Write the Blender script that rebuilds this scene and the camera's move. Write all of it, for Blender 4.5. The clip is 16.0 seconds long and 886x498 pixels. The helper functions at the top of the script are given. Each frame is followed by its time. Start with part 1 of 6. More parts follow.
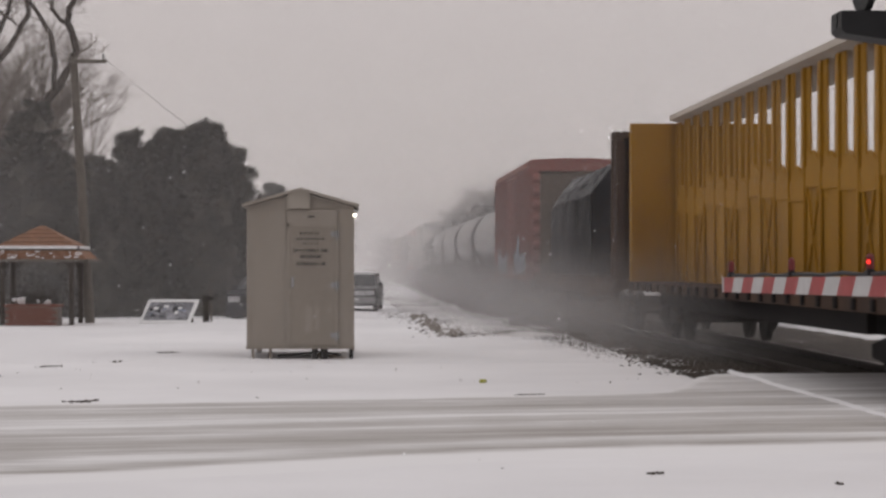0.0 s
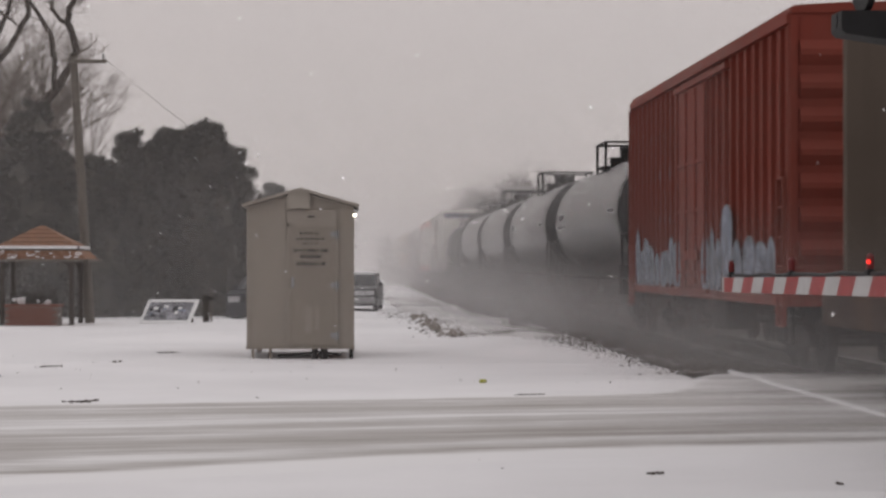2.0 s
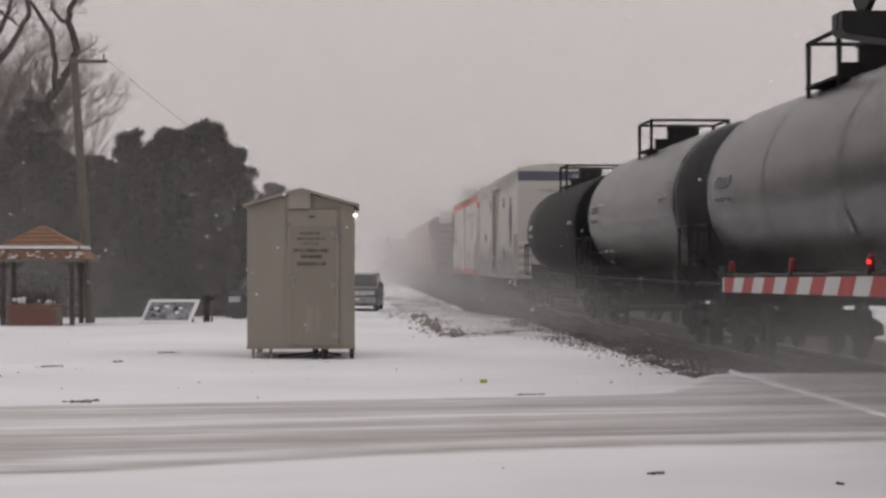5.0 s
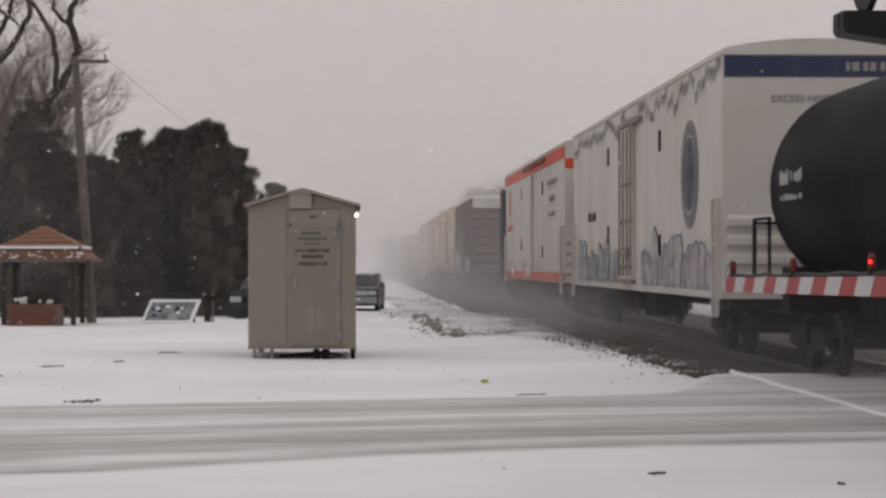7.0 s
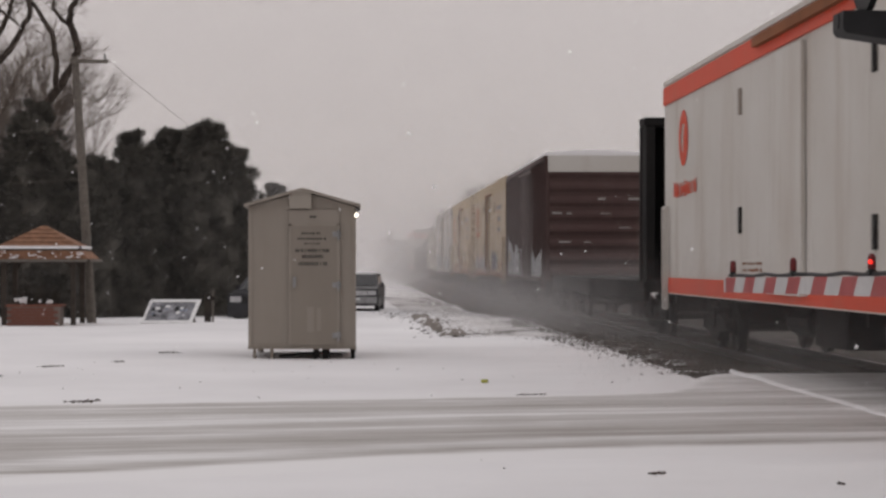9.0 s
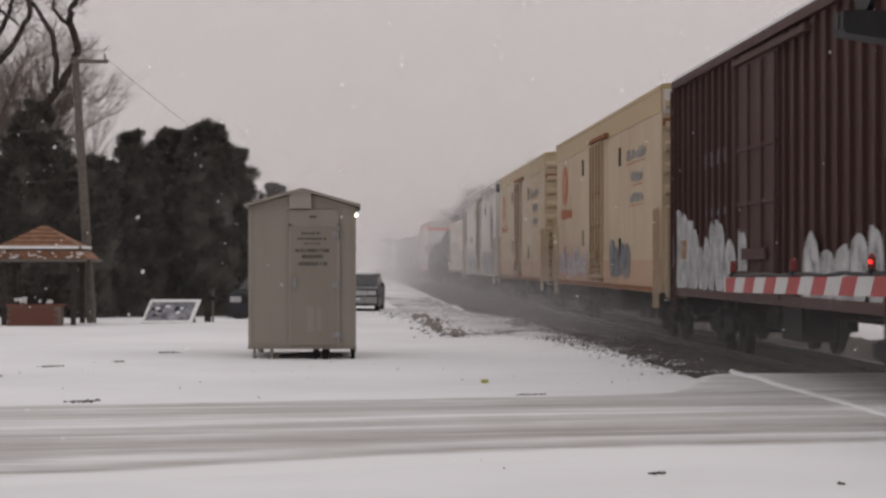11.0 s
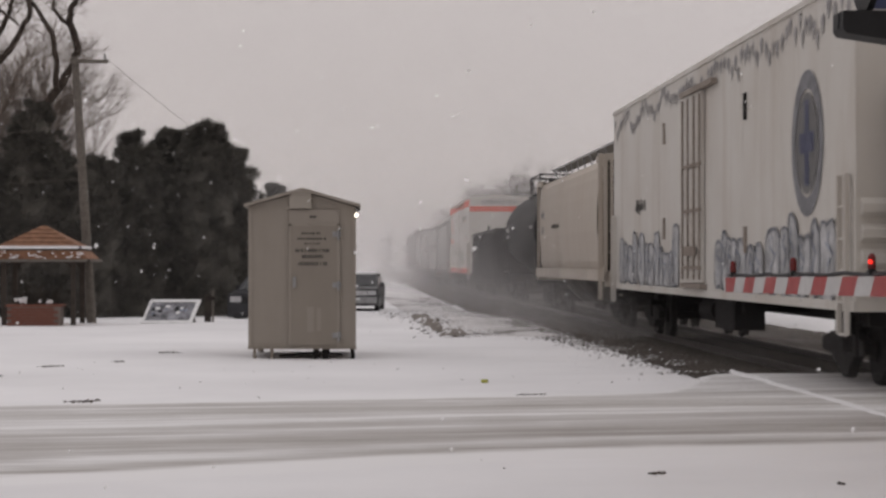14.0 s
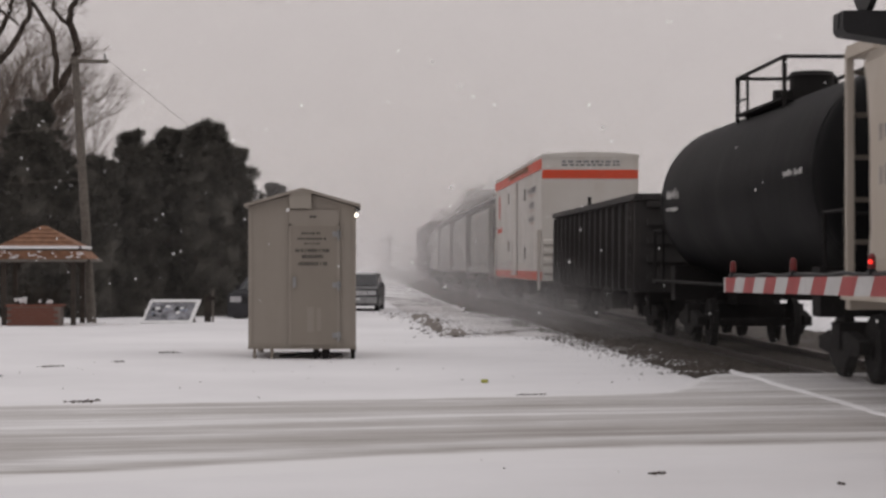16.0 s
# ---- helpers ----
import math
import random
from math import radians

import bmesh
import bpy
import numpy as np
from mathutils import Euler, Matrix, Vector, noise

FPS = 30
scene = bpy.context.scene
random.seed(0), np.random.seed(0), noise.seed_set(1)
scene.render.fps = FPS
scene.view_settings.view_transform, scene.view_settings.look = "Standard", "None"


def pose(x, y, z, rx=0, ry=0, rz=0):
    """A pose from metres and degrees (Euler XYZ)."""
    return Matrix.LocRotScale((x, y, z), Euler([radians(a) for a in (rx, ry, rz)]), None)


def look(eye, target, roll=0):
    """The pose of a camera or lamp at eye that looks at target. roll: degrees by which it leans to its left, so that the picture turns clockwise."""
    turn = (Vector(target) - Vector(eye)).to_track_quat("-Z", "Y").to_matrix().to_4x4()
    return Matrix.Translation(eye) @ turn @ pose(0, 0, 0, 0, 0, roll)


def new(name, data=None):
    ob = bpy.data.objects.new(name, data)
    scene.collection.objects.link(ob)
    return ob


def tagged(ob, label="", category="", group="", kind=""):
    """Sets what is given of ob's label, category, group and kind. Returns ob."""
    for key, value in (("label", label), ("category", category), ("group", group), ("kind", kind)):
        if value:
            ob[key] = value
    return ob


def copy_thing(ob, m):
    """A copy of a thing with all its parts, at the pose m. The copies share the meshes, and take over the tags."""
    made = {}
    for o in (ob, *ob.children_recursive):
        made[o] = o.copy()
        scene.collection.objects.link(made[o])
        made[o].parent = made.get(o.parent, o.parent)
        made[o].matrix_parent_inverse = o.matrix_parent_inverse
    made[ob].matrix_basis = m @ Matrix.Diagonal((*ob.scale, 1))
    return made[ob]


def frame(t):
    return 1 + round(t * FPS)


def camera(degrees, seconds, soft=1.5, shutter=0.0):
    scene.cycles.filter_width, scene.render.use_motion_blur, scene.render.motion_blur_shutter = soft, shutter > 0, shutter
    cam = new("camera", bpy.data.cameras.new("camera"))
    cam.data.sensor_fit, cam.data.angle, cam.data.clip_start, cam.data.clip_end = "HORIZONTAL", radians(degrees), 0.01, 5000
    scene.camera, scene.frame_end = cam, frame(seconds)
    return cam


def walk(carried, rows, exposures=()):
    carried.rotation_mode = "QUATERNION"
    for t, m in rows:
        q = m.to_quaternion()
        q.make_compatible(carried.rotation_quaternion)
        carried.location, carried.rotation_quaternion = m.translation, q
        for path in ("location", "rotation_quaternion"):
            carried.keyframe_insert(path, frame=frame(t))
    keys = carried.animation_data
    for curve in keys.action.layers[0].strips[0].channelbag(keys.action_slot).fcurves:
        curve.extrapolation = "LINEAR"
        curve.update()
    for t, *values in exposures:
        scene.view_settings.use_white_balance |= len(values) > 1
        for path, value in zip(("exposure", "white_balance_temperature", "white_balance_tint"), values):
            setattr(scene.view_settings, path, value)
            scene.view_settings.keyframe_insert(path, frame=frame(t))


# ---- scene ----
# Camera: on a tripod, 1.55 m over the rails, long lens, looking up the line
LENS = 23.93
cam = camera(LENS, 16.0, soft=2.7, shutter=0.2)
EYE = (0.0, 0.0, 1.55)
AIM_A = pose(*EYE, 90.387, 0, -2.400)
AIM_B = pose(*EYE, 90.387, 0, -2.354)
walk(cam, [(0.0, AIM_A), (2.0, AIM_A), (4.2, AIM_A), (6.3, AIM_B), (8.0, AIM_B), (12.0, AIM_B), (16.0, AIM_B)],
     exposures=[(0.0, 0.0), (16.0, 0.0)])
scene.cycles.transparent_max_bounces = 128

# World: an even overcast sky with a weak broad sun behind the cloud
SUN_ELEV, SUN_TURN = radians(37), radians(90)
world = bpy.data.worlds.new("overcast")
scene.world = world
world.use_nodes = True
wn, wl = world.node_tree.nodes, world.node_tree.links
wn.clear()
w_out = wn.new("ShaderNodeOutputWorld")
w_bg = wn.new("ShaderNodeBackground")
w_sky = wn.new("ShaderNodeTexSky")
w_sky.sky_type = "NISHITA"
w_sky.sun_disc = False
w_sky.sun_elevation, w_sky.sun_rotation = SUN_ELEV, SUN_TURN
w_dim = wn.new("ShaderNodeVectorMath")
w_dim.operation = "SCALE"
w_dim.inputs["Scale"].default_value = 0.06
w_mix = wn.new("ShaderNodeMix")
w_mix.data_type = "RGBA"
w_mix.inputs["Factor"].default_value = 0.94
w_co = wn.new("ShaderNodeTexCoord")
w_sep = wn.new("ShaderNodeSeparateXYZ")
w_ramp = wn.new("ShaderNodeValToRGB")
w_ramp.color_ramp.elements[0].position = 0.0
w_ramp.color_ramp.elements[0].color = (0.500, 0.447, 0.433, 1)
w_ramp.color_ramp.elements[1].position = 0.9
w_ramp.color_ramp.elements[1].color = (0.82, 0.785, 0.795, 1)
w_mid = w_ramp.color_ramp.elements.new(0.12)
w_mid.color = (0.570, 0.513, 0.503, 1)
wl.new(w_co.outputs["Generated"], w_sep.inputs[0])
wl.new(w_sep.outputs["Z"], w_ramp.inputs[0])
wl.new(w_sky.outputs[0], w_dim.inputs[0])
wl.new(w_dim.outputs[0], w_mix.inputs["A"])
wl.new(w_ramp.outputs[0], w_mix.inputs["B"])
wl.new(w_mix.outputs["Result"], w_bg.inputs[0])
w_bg.inputs[1].default_value = 1.0
wl.new(w_bg.outputs[0], w_out.inputs[0])
sun = new("sun", bpy.data.lights.new("sun", "SUN"))
sun.data.energy, sun.data.angle, sun.data.color = 0.25, radians(25), (1.0, 0.95, 0.9)
sun.matrix_basis = look((40, 30, 30), (0, 30, 0))


# ---- materials ----
def mat(name, rough=0.7, metal=0.0):
    m = bpy.data.materials.new(name)
    m.use_nodes = True
    nt = m.node_tree
    b = nt.nodes["Principled BSDF"]
    b.inputs["Roughness"].default_value = rough
    b.inputs["Metallic"].default_value = metal
    b.inputs["Specular IOR Level"].default_value = 0.3
    return m, nt, b


def tex(nt, scale, detail=5, rough=0.6, stretch=(1, 1, 1), coord="Object"):
    co = nt.nodes.new("ShaderNodeTexCoord")
    mp = nt.nodes.new("ShaderNodeMapping")
    mp.inputs["Scale"].default_value = stretch
    n = nt.nodes.new("ShaderNodeTexNoise")
    n.inputs["Scale"].default_value = scale
    n.inputs["Detail"].default_value = detail
    n.inputs["Roughness"].default_value = rough
    nt.links.new(co.outputs[coord], mp.inputs[0])
    nt.links.new(mp.outputs[0], n.inputs["Vector"])
    return n.outputs["Fac"]


def ramp(nt, fac, stops):
    r = nt.nodes.new("ShaderNodeValToRGB")
    e = r.color_ramp.elements
    e[0].position, e[0].color = stops[0][0], (*stops[0][1], 1)
    e[1].position, e[1].color = stops[-1][0], (*stops[-1][1], 1)
    for p, c in stops[1:-1]:
        k = e.new(p)
        k.color = (*c, 1)
    nt.links.new(fac, r.inputs[0])
    return r.outputs[0]


def mix(nt, fac, a, b, mode="MIX"):
    m = nt.nodes.new("ShaderNodeMix")
    m.data_type = "RGBA"
    m.blend_type = mode
    for key, v in (("Factor", fac), ("A", a), ("B", b)):
        s = [i for i in m.inputs if i.name == key and (i.type == "RGBA" or key == "Factor")][0]
        if isinstance(v, (int, float)):
            s.default_value = v
        elif isinstance(v, tuple):
            s.default_value = (*v, 1)
        else:
            nt.links.new(v, s)
    return [o for o in m.outputs if o.type == "RGBA"][0]


def bump(nt, b, fac, strength=0.3, dist=0.02):
    k = nt.nodes.new("ShaderNodeBump")
    k.inputs["Strength"].default_value = strength
    k.inputs["Distance"].default_value = dist
    nt.links.new(fac, k.inputs["Height"])
    nt.links.new(k.outputs[0], b.inputs["Normal"])


def paint(name, color, grime=(0.10, 0.085, 0.07), amount=0.5, rough=0.55, streak=True, metal=0.0, fine=9.0, spec=0.10):
    """Weathered paint: broad stains, streaks that run down, fine specks."""
    m, nt, b = mat(name, rough, metal)
    b.inputs["Specular IOR Level"].default_value = spec
    broad = ramp(nt, tex(nt, 0.55, 6), [(0.38, (0, 0, 0)), (0.75, (amount,) * 3)])
    col = mix(nt, broad, color, tuple(c * 0.55 + g * 0.45 for c, g in zip(color, grime)))
    if streak:
        run = ramp(nt, tex(nt, 1.15, 5, 0.6, (1, 1, 0.14)), [(0.50, (0, 0, 0)), (0.80, (amount,) * 3)])
        col = mix(nt, run, col, grime)
    speck = ramp(nt, tex(nt, fine, 6, 0.7), [(0.60, (0, 0, 0)), (0.75, (amount * 0.7,) * 3)])
    col = mix(nt, speck, col, grime)
    nt.links.new(col, b.inputs["Base Color"])
    bump(nt, b, tex(nt, fine * 2, 4), 0.15, 0.01)
    return m


def plain(name, color, rough=0.6, metal=0.0, vary=0.25, scale=6.0, rel=0.2):
    m, nt, b = mat(name, rough, metal)
    lo = tuple(c * (1 - vary) for c in color)
    hi = tuple(min(1, c * (1 + vary)) for c in color)
    nt.links.new(ramp(nt, tex(nt, scale, 6, 0.65), [(0.3, lo), (0.7, hi)]), b.inputs["Base Color"])
    bump(nt, b, tex(nt, scale * 5, 4), rel, 0.01)
    return m


def glow(name, color, strength):
    m, nt, b = mat(name, 0.4)
    b.inputs["Base Color"].default_value = (*color, 1)
    b.inputs["Emission Color"].default_value = (*color, 1)
    b.inputs["Emission Strength"].default_value = strength
    return m


def snow_material():
    m, nt, b = mat("snow", 0.75)
    big = ramp(nt, tex(nt, 0.16, 5, 0.6), [(0.35, (0.72, 0.71, 0.72)), (0.7, (0.84, 0.83, 0.84))])
    dirt = ramp(nt, tex(nt, 0.9, 8, 0.72, (0.35, 1, 1)), [(0.64, (0, 0, 0)), (0.80, (0.5, 0.5, 0.5))])
    col = mix(nt, dirt, big, (0.42, 0.38, 0.35))
    nt.links.new(col, b.inputs["Base Color"])
    bump(nt, b, tex(nt, 3.0, 8, 0.65), 0.35, 0.05)
    return m


def math_node(nt, op, a, b, c=None):
    k = nt.nodes.new("ShaderNodeMath")
    k.operation = op
    for i, v in enumerate((a, b, c)):
        if v is None:
            continue
        if isinstance(v, (int, float)):
            k.inputs[i].default_value = v
        else:
            nt.links.new(v, k.inputs[i])
    return k.outputs[0]


def road_material():
    """Asphalt with packed snow: bare tyre tracks along the lanes, drifts at both sides."""
    m, nt, b = mat("snowy_asphalt", 0.6)
    uv = nt.nodes.new("ShaderNodeUVMap")
    uv.uv_map = "across"
    sp = nt.nodes.new("ShaderNodeSeparateXYZ")
    nt.links.new(uv.outputs[0], sp.inputs[0])
    wander = tex(nt, 1.0, 6, 0.65, (0.12, 0.40, 1))
    fine = tex(nt, 1.0, 9, 0.74, (0.13, 3.2, 1))
    blot = tex(nt, 0.45, 6, 0.65, (0.6, 1, 1))
    at = math_node(nt, "MULTIPLY_ADD", wander, 0.26, math_node(nt, "SUBTRACT", sp.outputs["Y"], 0.13))
    lanes = ramp(nt, at, [(q, (v,) * 3) for q, v in ((0.0, 0.85), (0.05, 0.25), (0.10, 0.12), (0.15, 0.62), (0.19, 0.70), (0.23, 0.24), (0.31, 0.10),
                                                     (0.38, 0.30), (0.43, 0.52), (0.47, 0.34), (0.53, 0.42), (0.58, 0.85), (0.63, 0.55), (0.70, 0.30),
                                                     (0.78, 0.34), (0.84, 0.58), (0.90, 0.36), (1.0, 0.62))])
    cover = math_node(nt, "MULTIPLY_ADD", fine, 1.9, math_node(nt, "MULTIPLY_ADD", blot, 1.1, math_node(nt, "SUBTRACT", math_node(nt, "MULTIPLY", lanes, 0.85), 1.42)))
    col = ramp(nt, cover, [(0.0, (0.31, 0.285, 0.265)), (0.28, (0.43, 0.41, 0.395)), (0.52, (0.55, 0.535, 0.527)), (0.80, (0.74, 0.73, 0.732))])
    edge = math_node(nt, "MULTIPLY_ADD", tex(nt, 1.0, 7, 0.7, (0.25, 1.6, 1)), -0.9, sp.outputs["X"])
    drift = ramp(nt, edge, [(0.0, (1, 1, 1)), (0.32, (0, 0, 0))])
    col = mix(nt, drift, col, (0.78, 0.77, 0.775))
    nt.links.new(col, b.inputs["Base Color"])
    bump(nt, b, fine, 0.25, 0.02)
    return m


def gravel_material(name, lo, hi, snow, band=(0.5, 0.66)):
    m, nt, b = mat(name, 0.85)
    v = nt.nodes.new("ShaderNodeTexVoronoi")
    v.inputs["Scale"].default_value = 16
    co = nt.nodes.new("ShaderNodeTexCoord")
    nt.links.new(co.outputs["Object"], v.inputs["Vector"])
    sep = nt.nodes.new("ShaderNodeSeparateColor")
    nt.links.new(v.outputs["Color"], sep.inputs[0])
    col = ramp(nt, sep.outputs[0], [(0.0, lo), (1.0, hi)])
    dust = ramp(nt, tex(nt, 0.8, 8, 0.7, (1, 0.35, 1)), [(band[0], (0, 0, 0)), (band[1], (snow,) * 3)])
    col = mix(nt, dust, col, (0.66, 0.64, 0.64))
    nt.links.new(col, b.inputs["Base Color"])
    bump(nt, b, v.outputs["Distance"], 0.8, 0.04)
    return m


def haze_material(name, density, noise_scale, seed, stretch=(1, 1, 1), low=0.35, high=0.75, white=0.93):
    """Airborne snow: mostly clear, thicker in wisps, fading out to the sheet's edge."""
    m, nt, b = mat(name, 1.0)
    nt.nodes.remove(b)
    out = nt.nodes["Material Output"]
    dif = nt.nodes.new("ShaderNodeBsdfDiffuse")
    dif.inputs[0].default_value = (white, white * 0.985, white * 0.98, 1)
    tra = nt.nodes.new("ShaderNodeBsdfTranslucent")
    tra.inputs[0].default_value = (white, white * 0.985, white * 0.98, 1)
    body = nt.nodes.new("ShaderNodeMixShader")
    body.inputs[0].default_value = 0.5
    nt.links.new(dif.outputs[0], body.inputs[1])
    nt.links.new(tra.outputs[0], body.inputs[2])
    clear = nt.nodes.new("ShaderNodeBsdfTransparent")
    sh = nt.nodes.new("ShaderNodeMixShader")
    oi = nt.nodes.new("ShaderNodeObjectInfo")
    wv = nt.nodes.new("ShaderNodeMath")
    wv.operation = "MULTIPLY"
    wv.inputs[1].default_value = 40.0
    nt.links.new(oi.outputs["Random"], wv.inputs[0])
    cloud = tex(nt, noise_scale, 5, 0.55, stretch)
    cloud.node.noise_dimensions = "4D"
    nt.links.new(wv.outputs[0], cloud.node.inputs["W"])
    wisps = ramp(nt, cloud, [(low, (0.0,) * 3), (high, (1,) * 3)])
    uv = nt.nodes.new("ShaderNodeUVMap")
    uv.uv_map = "fade"
    sp = nt.nodes.new("ShaderNodeSeparateXYZ")
    nt.links.new(uv.outputs[0], sp.inputs[0])
    f = nt.nodes.new("ShaderNodeMath")
    f.operation = "MULTIPLY"
    nt.links.new(wisps, f.inputs[0])
    nt.links.new(sp.outputs["X"], f.inputs[1])
    g = nt.nodes.new("ShaderNodeMath")
    g.operation = "MULTIPLY"
    g.inputs[1].default_value = density
    nt.links.new(f.outputs[0], g.inputs[0])
    nt.links.new(g.outputs[0], sh.inputs[0])
    nt.links.new(clear.outputs[0], sh.inputs[1])
    nt.links.new(body.outputs[0], sh.inputs[2])
    nt.links.new(sh.outputs[0], out.inputs[0])
    return m


def wrap_material():
    """Black plastic sheeting, creased, with snow lying on what faces up."""
    m, nt, b = mat("black_wrap", 0.6)
    b.inputs["Specular IOR Level"].default_value = 0.05
    base = ramp(nt, tex(nt, 1.4, 7, 0.7, (1, 1, 0.35)), [(0.40, (0.007, 0.007, 0.008)), (0.78, (0.035, 0.036, 0.040))])
    geo = nt.nodes.new("ShaderNodeNewGeometry")
    sp = nt.nodes.new("ShaderNodeSeparateXYZ")
    nt.links.new(geo.outputs["Normal"], sp.inputs[0])
    lie = math_node(nt, "MULTIPLY_ADD", tex(nt, 2.2, 8, 0.75, (1, 0.5, 1)), 1.5, math_node(nt, "SUBTRACT", sp.outputs["Z"], 0.98))
    fac = ramp(nt, lie, [(0.25, (0, 0, 0)), (0.95, (0.6, 0.6, 0.6))])
    nt.links.new(mix(nt, fac, base, (0.50, 0.50, 0.51)), b.inputs["Base Color"])
    bump(nt, b, tex(nt, 2.6, 6, 0.6), 0.5, 0.08)
    return m


SNOW = snow_material()
ROAD = road_material()
BALLAST = gravel_material("ballast", (0.026, 0.021, 0.017), (0.095, 0.077, 0.062), 0.20, (0.55, 0.75))
SHOULDER = gravel_material("snowy_gravel", (0.05, 0.042, 0.036), (0.17, 0.15, 0.13), 0.95, (0.40, 0.50))
STONE = plain("crushed_stone", (0.080, 0.067, 0.056), 0.85, vary=0.5, scale=20)
CLOD = plain("frozen_earth", (0.25, 0.225, 0.205), 0.9, vary=0.45, scale=14)
RAIL = plain("rail_steel", (0.12, 0.10, 0.09), 0.35, 0.8)
TIE = plain("tie_wood", (0.07, 0.06, 0.05), 0.9)
BLACK_STEEL = paint("sooty_steel", (0.016, 0.015, 0.015), (0.035, 0.03, 0.027), 0.4, 0.75)
TANK_BLACK = paint("tank_black", (0.007, 0.007, 0.0075), (0.030, 0.029, 0.028), 0.55, 0.52, spec=0.025)
TANK_GREY = paint("tank_weathered_black", (0.022, 0.022, 0.023), (0.085, 0.08, 0.077), 0.5, 0.24, spec=0.24)
WHITE_CAR = paint("white_car_paint", (0.555, 0.535, 0.50), (0.31, 0.24, 0.175), 0.5, 0.5)
CREAM_CAR = paint("cream_car_paint", (0.46, 0.38, 0.275), (0.33, 0.20, 0.11), 0.7, 0.55)
CREAM_TOP = paint("tan_car_paint", (0.41, 0.315, 0.185), (0.34, 0.24, 0.15), 0.5, 0.5)
RED_CAR = paint("red_boxcar_paint", (0.20, 0.045, 0.032), (0.13, 0.075, 0.06), 0.75, 0.6)
MAROON = paint("maroon_boxcar_paint", (0.066, 0.036, 0.033), (0.12, 0.085, 0.075), 0.45, 0.6)
YELLOW = paint("yellow_car_paint", (0.33, 0.170, 0.016), (0.10, 0.055, 0.025), 0.75, 0.55)
ORANGE = paint("orange_red_band", (0.60, 0.075, 0.035), (0.35, 0.14, 0.10), 0.35, 0.5)
FADED_ORANGE = paint("faded_orange_red", (0.42, 0.13, 0.065), (0.40, 0.25, 0.16), 0.4, 0.6)
PALE_TAN = paint("pale_tan_paint", (0.33, 0.30, 0.26), (0.22, 0.19, 0.16), 0.3, 0.6)
DARK_WOOD = plain("dark_shelter_wood", (0.055, 0.045, 0.038), 0.85, vary=0.3)
ROD_BROWN = paint("rust_brown_fitting", (0.26, 0.17, 0.105), (0.09, 0.055, 0.04), 0.5, 0.7)
ROD_GREY = paint("dirty_grey_fitting", (0.27, 0.235, 0.205), (0.14, 0.10, 0.08), 0.6, 0.7)
NAVY = paint("navy_band", (0.045, 0.052, 0.10), (0.2, 0.2, 0.2), 0.3, 0.5)
HOPPER = paint("beige_hopper_paint", (0.46, 0.415, 0.36), (0.33, 0.25, 0.18), 0.45, 0.55)
HOPPER_GREY = paint("grey_hopper_paint", (0.30, 0.285, 0.27), (0.22, 0.20, 0.18), 0.5, 0.55)
GONDOLA = paint("gondola_black", (0.035, 0.034, 0.034), (0.12, 0.10, 0.09), 0.4, 0.65)
BROWN = paint("brown_bulkhead", (0.042, 0.027, 0.022), (0.13, 0.075, 0.04), 0.6, 0.7)
WRAP = wrap_material()
# Hopper colour with stains, darkened to stand for shade in bays and ends
HOPPER_SHADED = paint("hopper_shaded_paint", (0.13, 0.115, 0.10), (0.05, 0.042, 0.036), 0.7, 0.75)
BULKHEAD_DUST = paint("dusty_bulkhead_boards", (0.115, 0.092, 0.075), (0.06, 0.045, 0.036), 0.6, 0.8)
RUST_WASH = paint("rust_washed_cream", (0.44, 0.31, 0.215), (0.33, 0.17, 0.09), 0.7, 0.6)
MARK_WHITE = plain("dusty_white_lettering", (0.42, 0.41, 0.40), 0.7, vary=0.35, scale=9)
TAN_SHED = paint("tan_shed_paint", (0.30, 0.268, 0.232), (0.17, 0.145, 0.12), 0.35, 0.55)
TAN_DOOR = paint("tan_door_paint", (0.262, 0.232, 0.198), (0.15, 0.128, 0.105), 0.35, 0.55)
INK = plain("dark_lettering", (0.06, 0.055, 0.05), 0.7)
INK_FADED = plain("faded_grey_lettering", (0.26, 0.25, 0.25), 0.7, vary=0.4, scale=8)
INK_GREY = plain("grey_lettering", (0.17, 0.17, 0.18), 0.7, vary=0.4)
EMBLEM_GREY = plain("emblem_grey", (0.13, 0.127, 0.125), 0.7, vary=0.25, scale=4)
TAG_BLUE = plain("spray_grey_blue", (0.20, 0.22, 0.27), 0.6, vary=0.6, scale=3)
TAG_DARK = plain("spray_charcoal", (0.15, 0.155, 0.17), 0.6, vary=0.6, scale=3)
TAG_PINK = plain("spray_pink", (0.55, 0.30, 0.27), 0.6, vary=0.4, scale=3)
TAG_PALE = plain("spray_pale", (0.37, 0.37, 0.375), 0.6, vary=0.55, scale=3)
GATE_WHITE = plain("gate_white", (0.45, 0.445, 0.44), 0.5, vary=0.12)
GATE_RED = plain("gate_red", (0.30, 0.04, 0.04), 0.5, vary=0.2)
LENS_RED = plain("red_lens", (0.13, 0.02, 0.02), 0.25, vary=0.1)
LENS_LIT = glow("lit_red_lens", (1.0, 0.03, 0.02), 1.6)
LAMP_LIT = glow("lit_white_lamp", (1.0, 0.9, 0.75), 4.0)
BLACK_PAINT = plain("flat_black_paint", (0.012, 0.012, 0.013), 0.6, vary=0.3)
GALV = plain("galvanised_steel", (0.30, 0.30, 0.30), 0.45, 0.6)
POLE_WOOD = plain("weathered_pole_wood", (0.13, 0.115, 0.10), 0.9, vary=0.3, scale=12)
BARK = plain("bark", (0.05, 0.038, 0.030), 0.9, vary=0.4, scale=10)
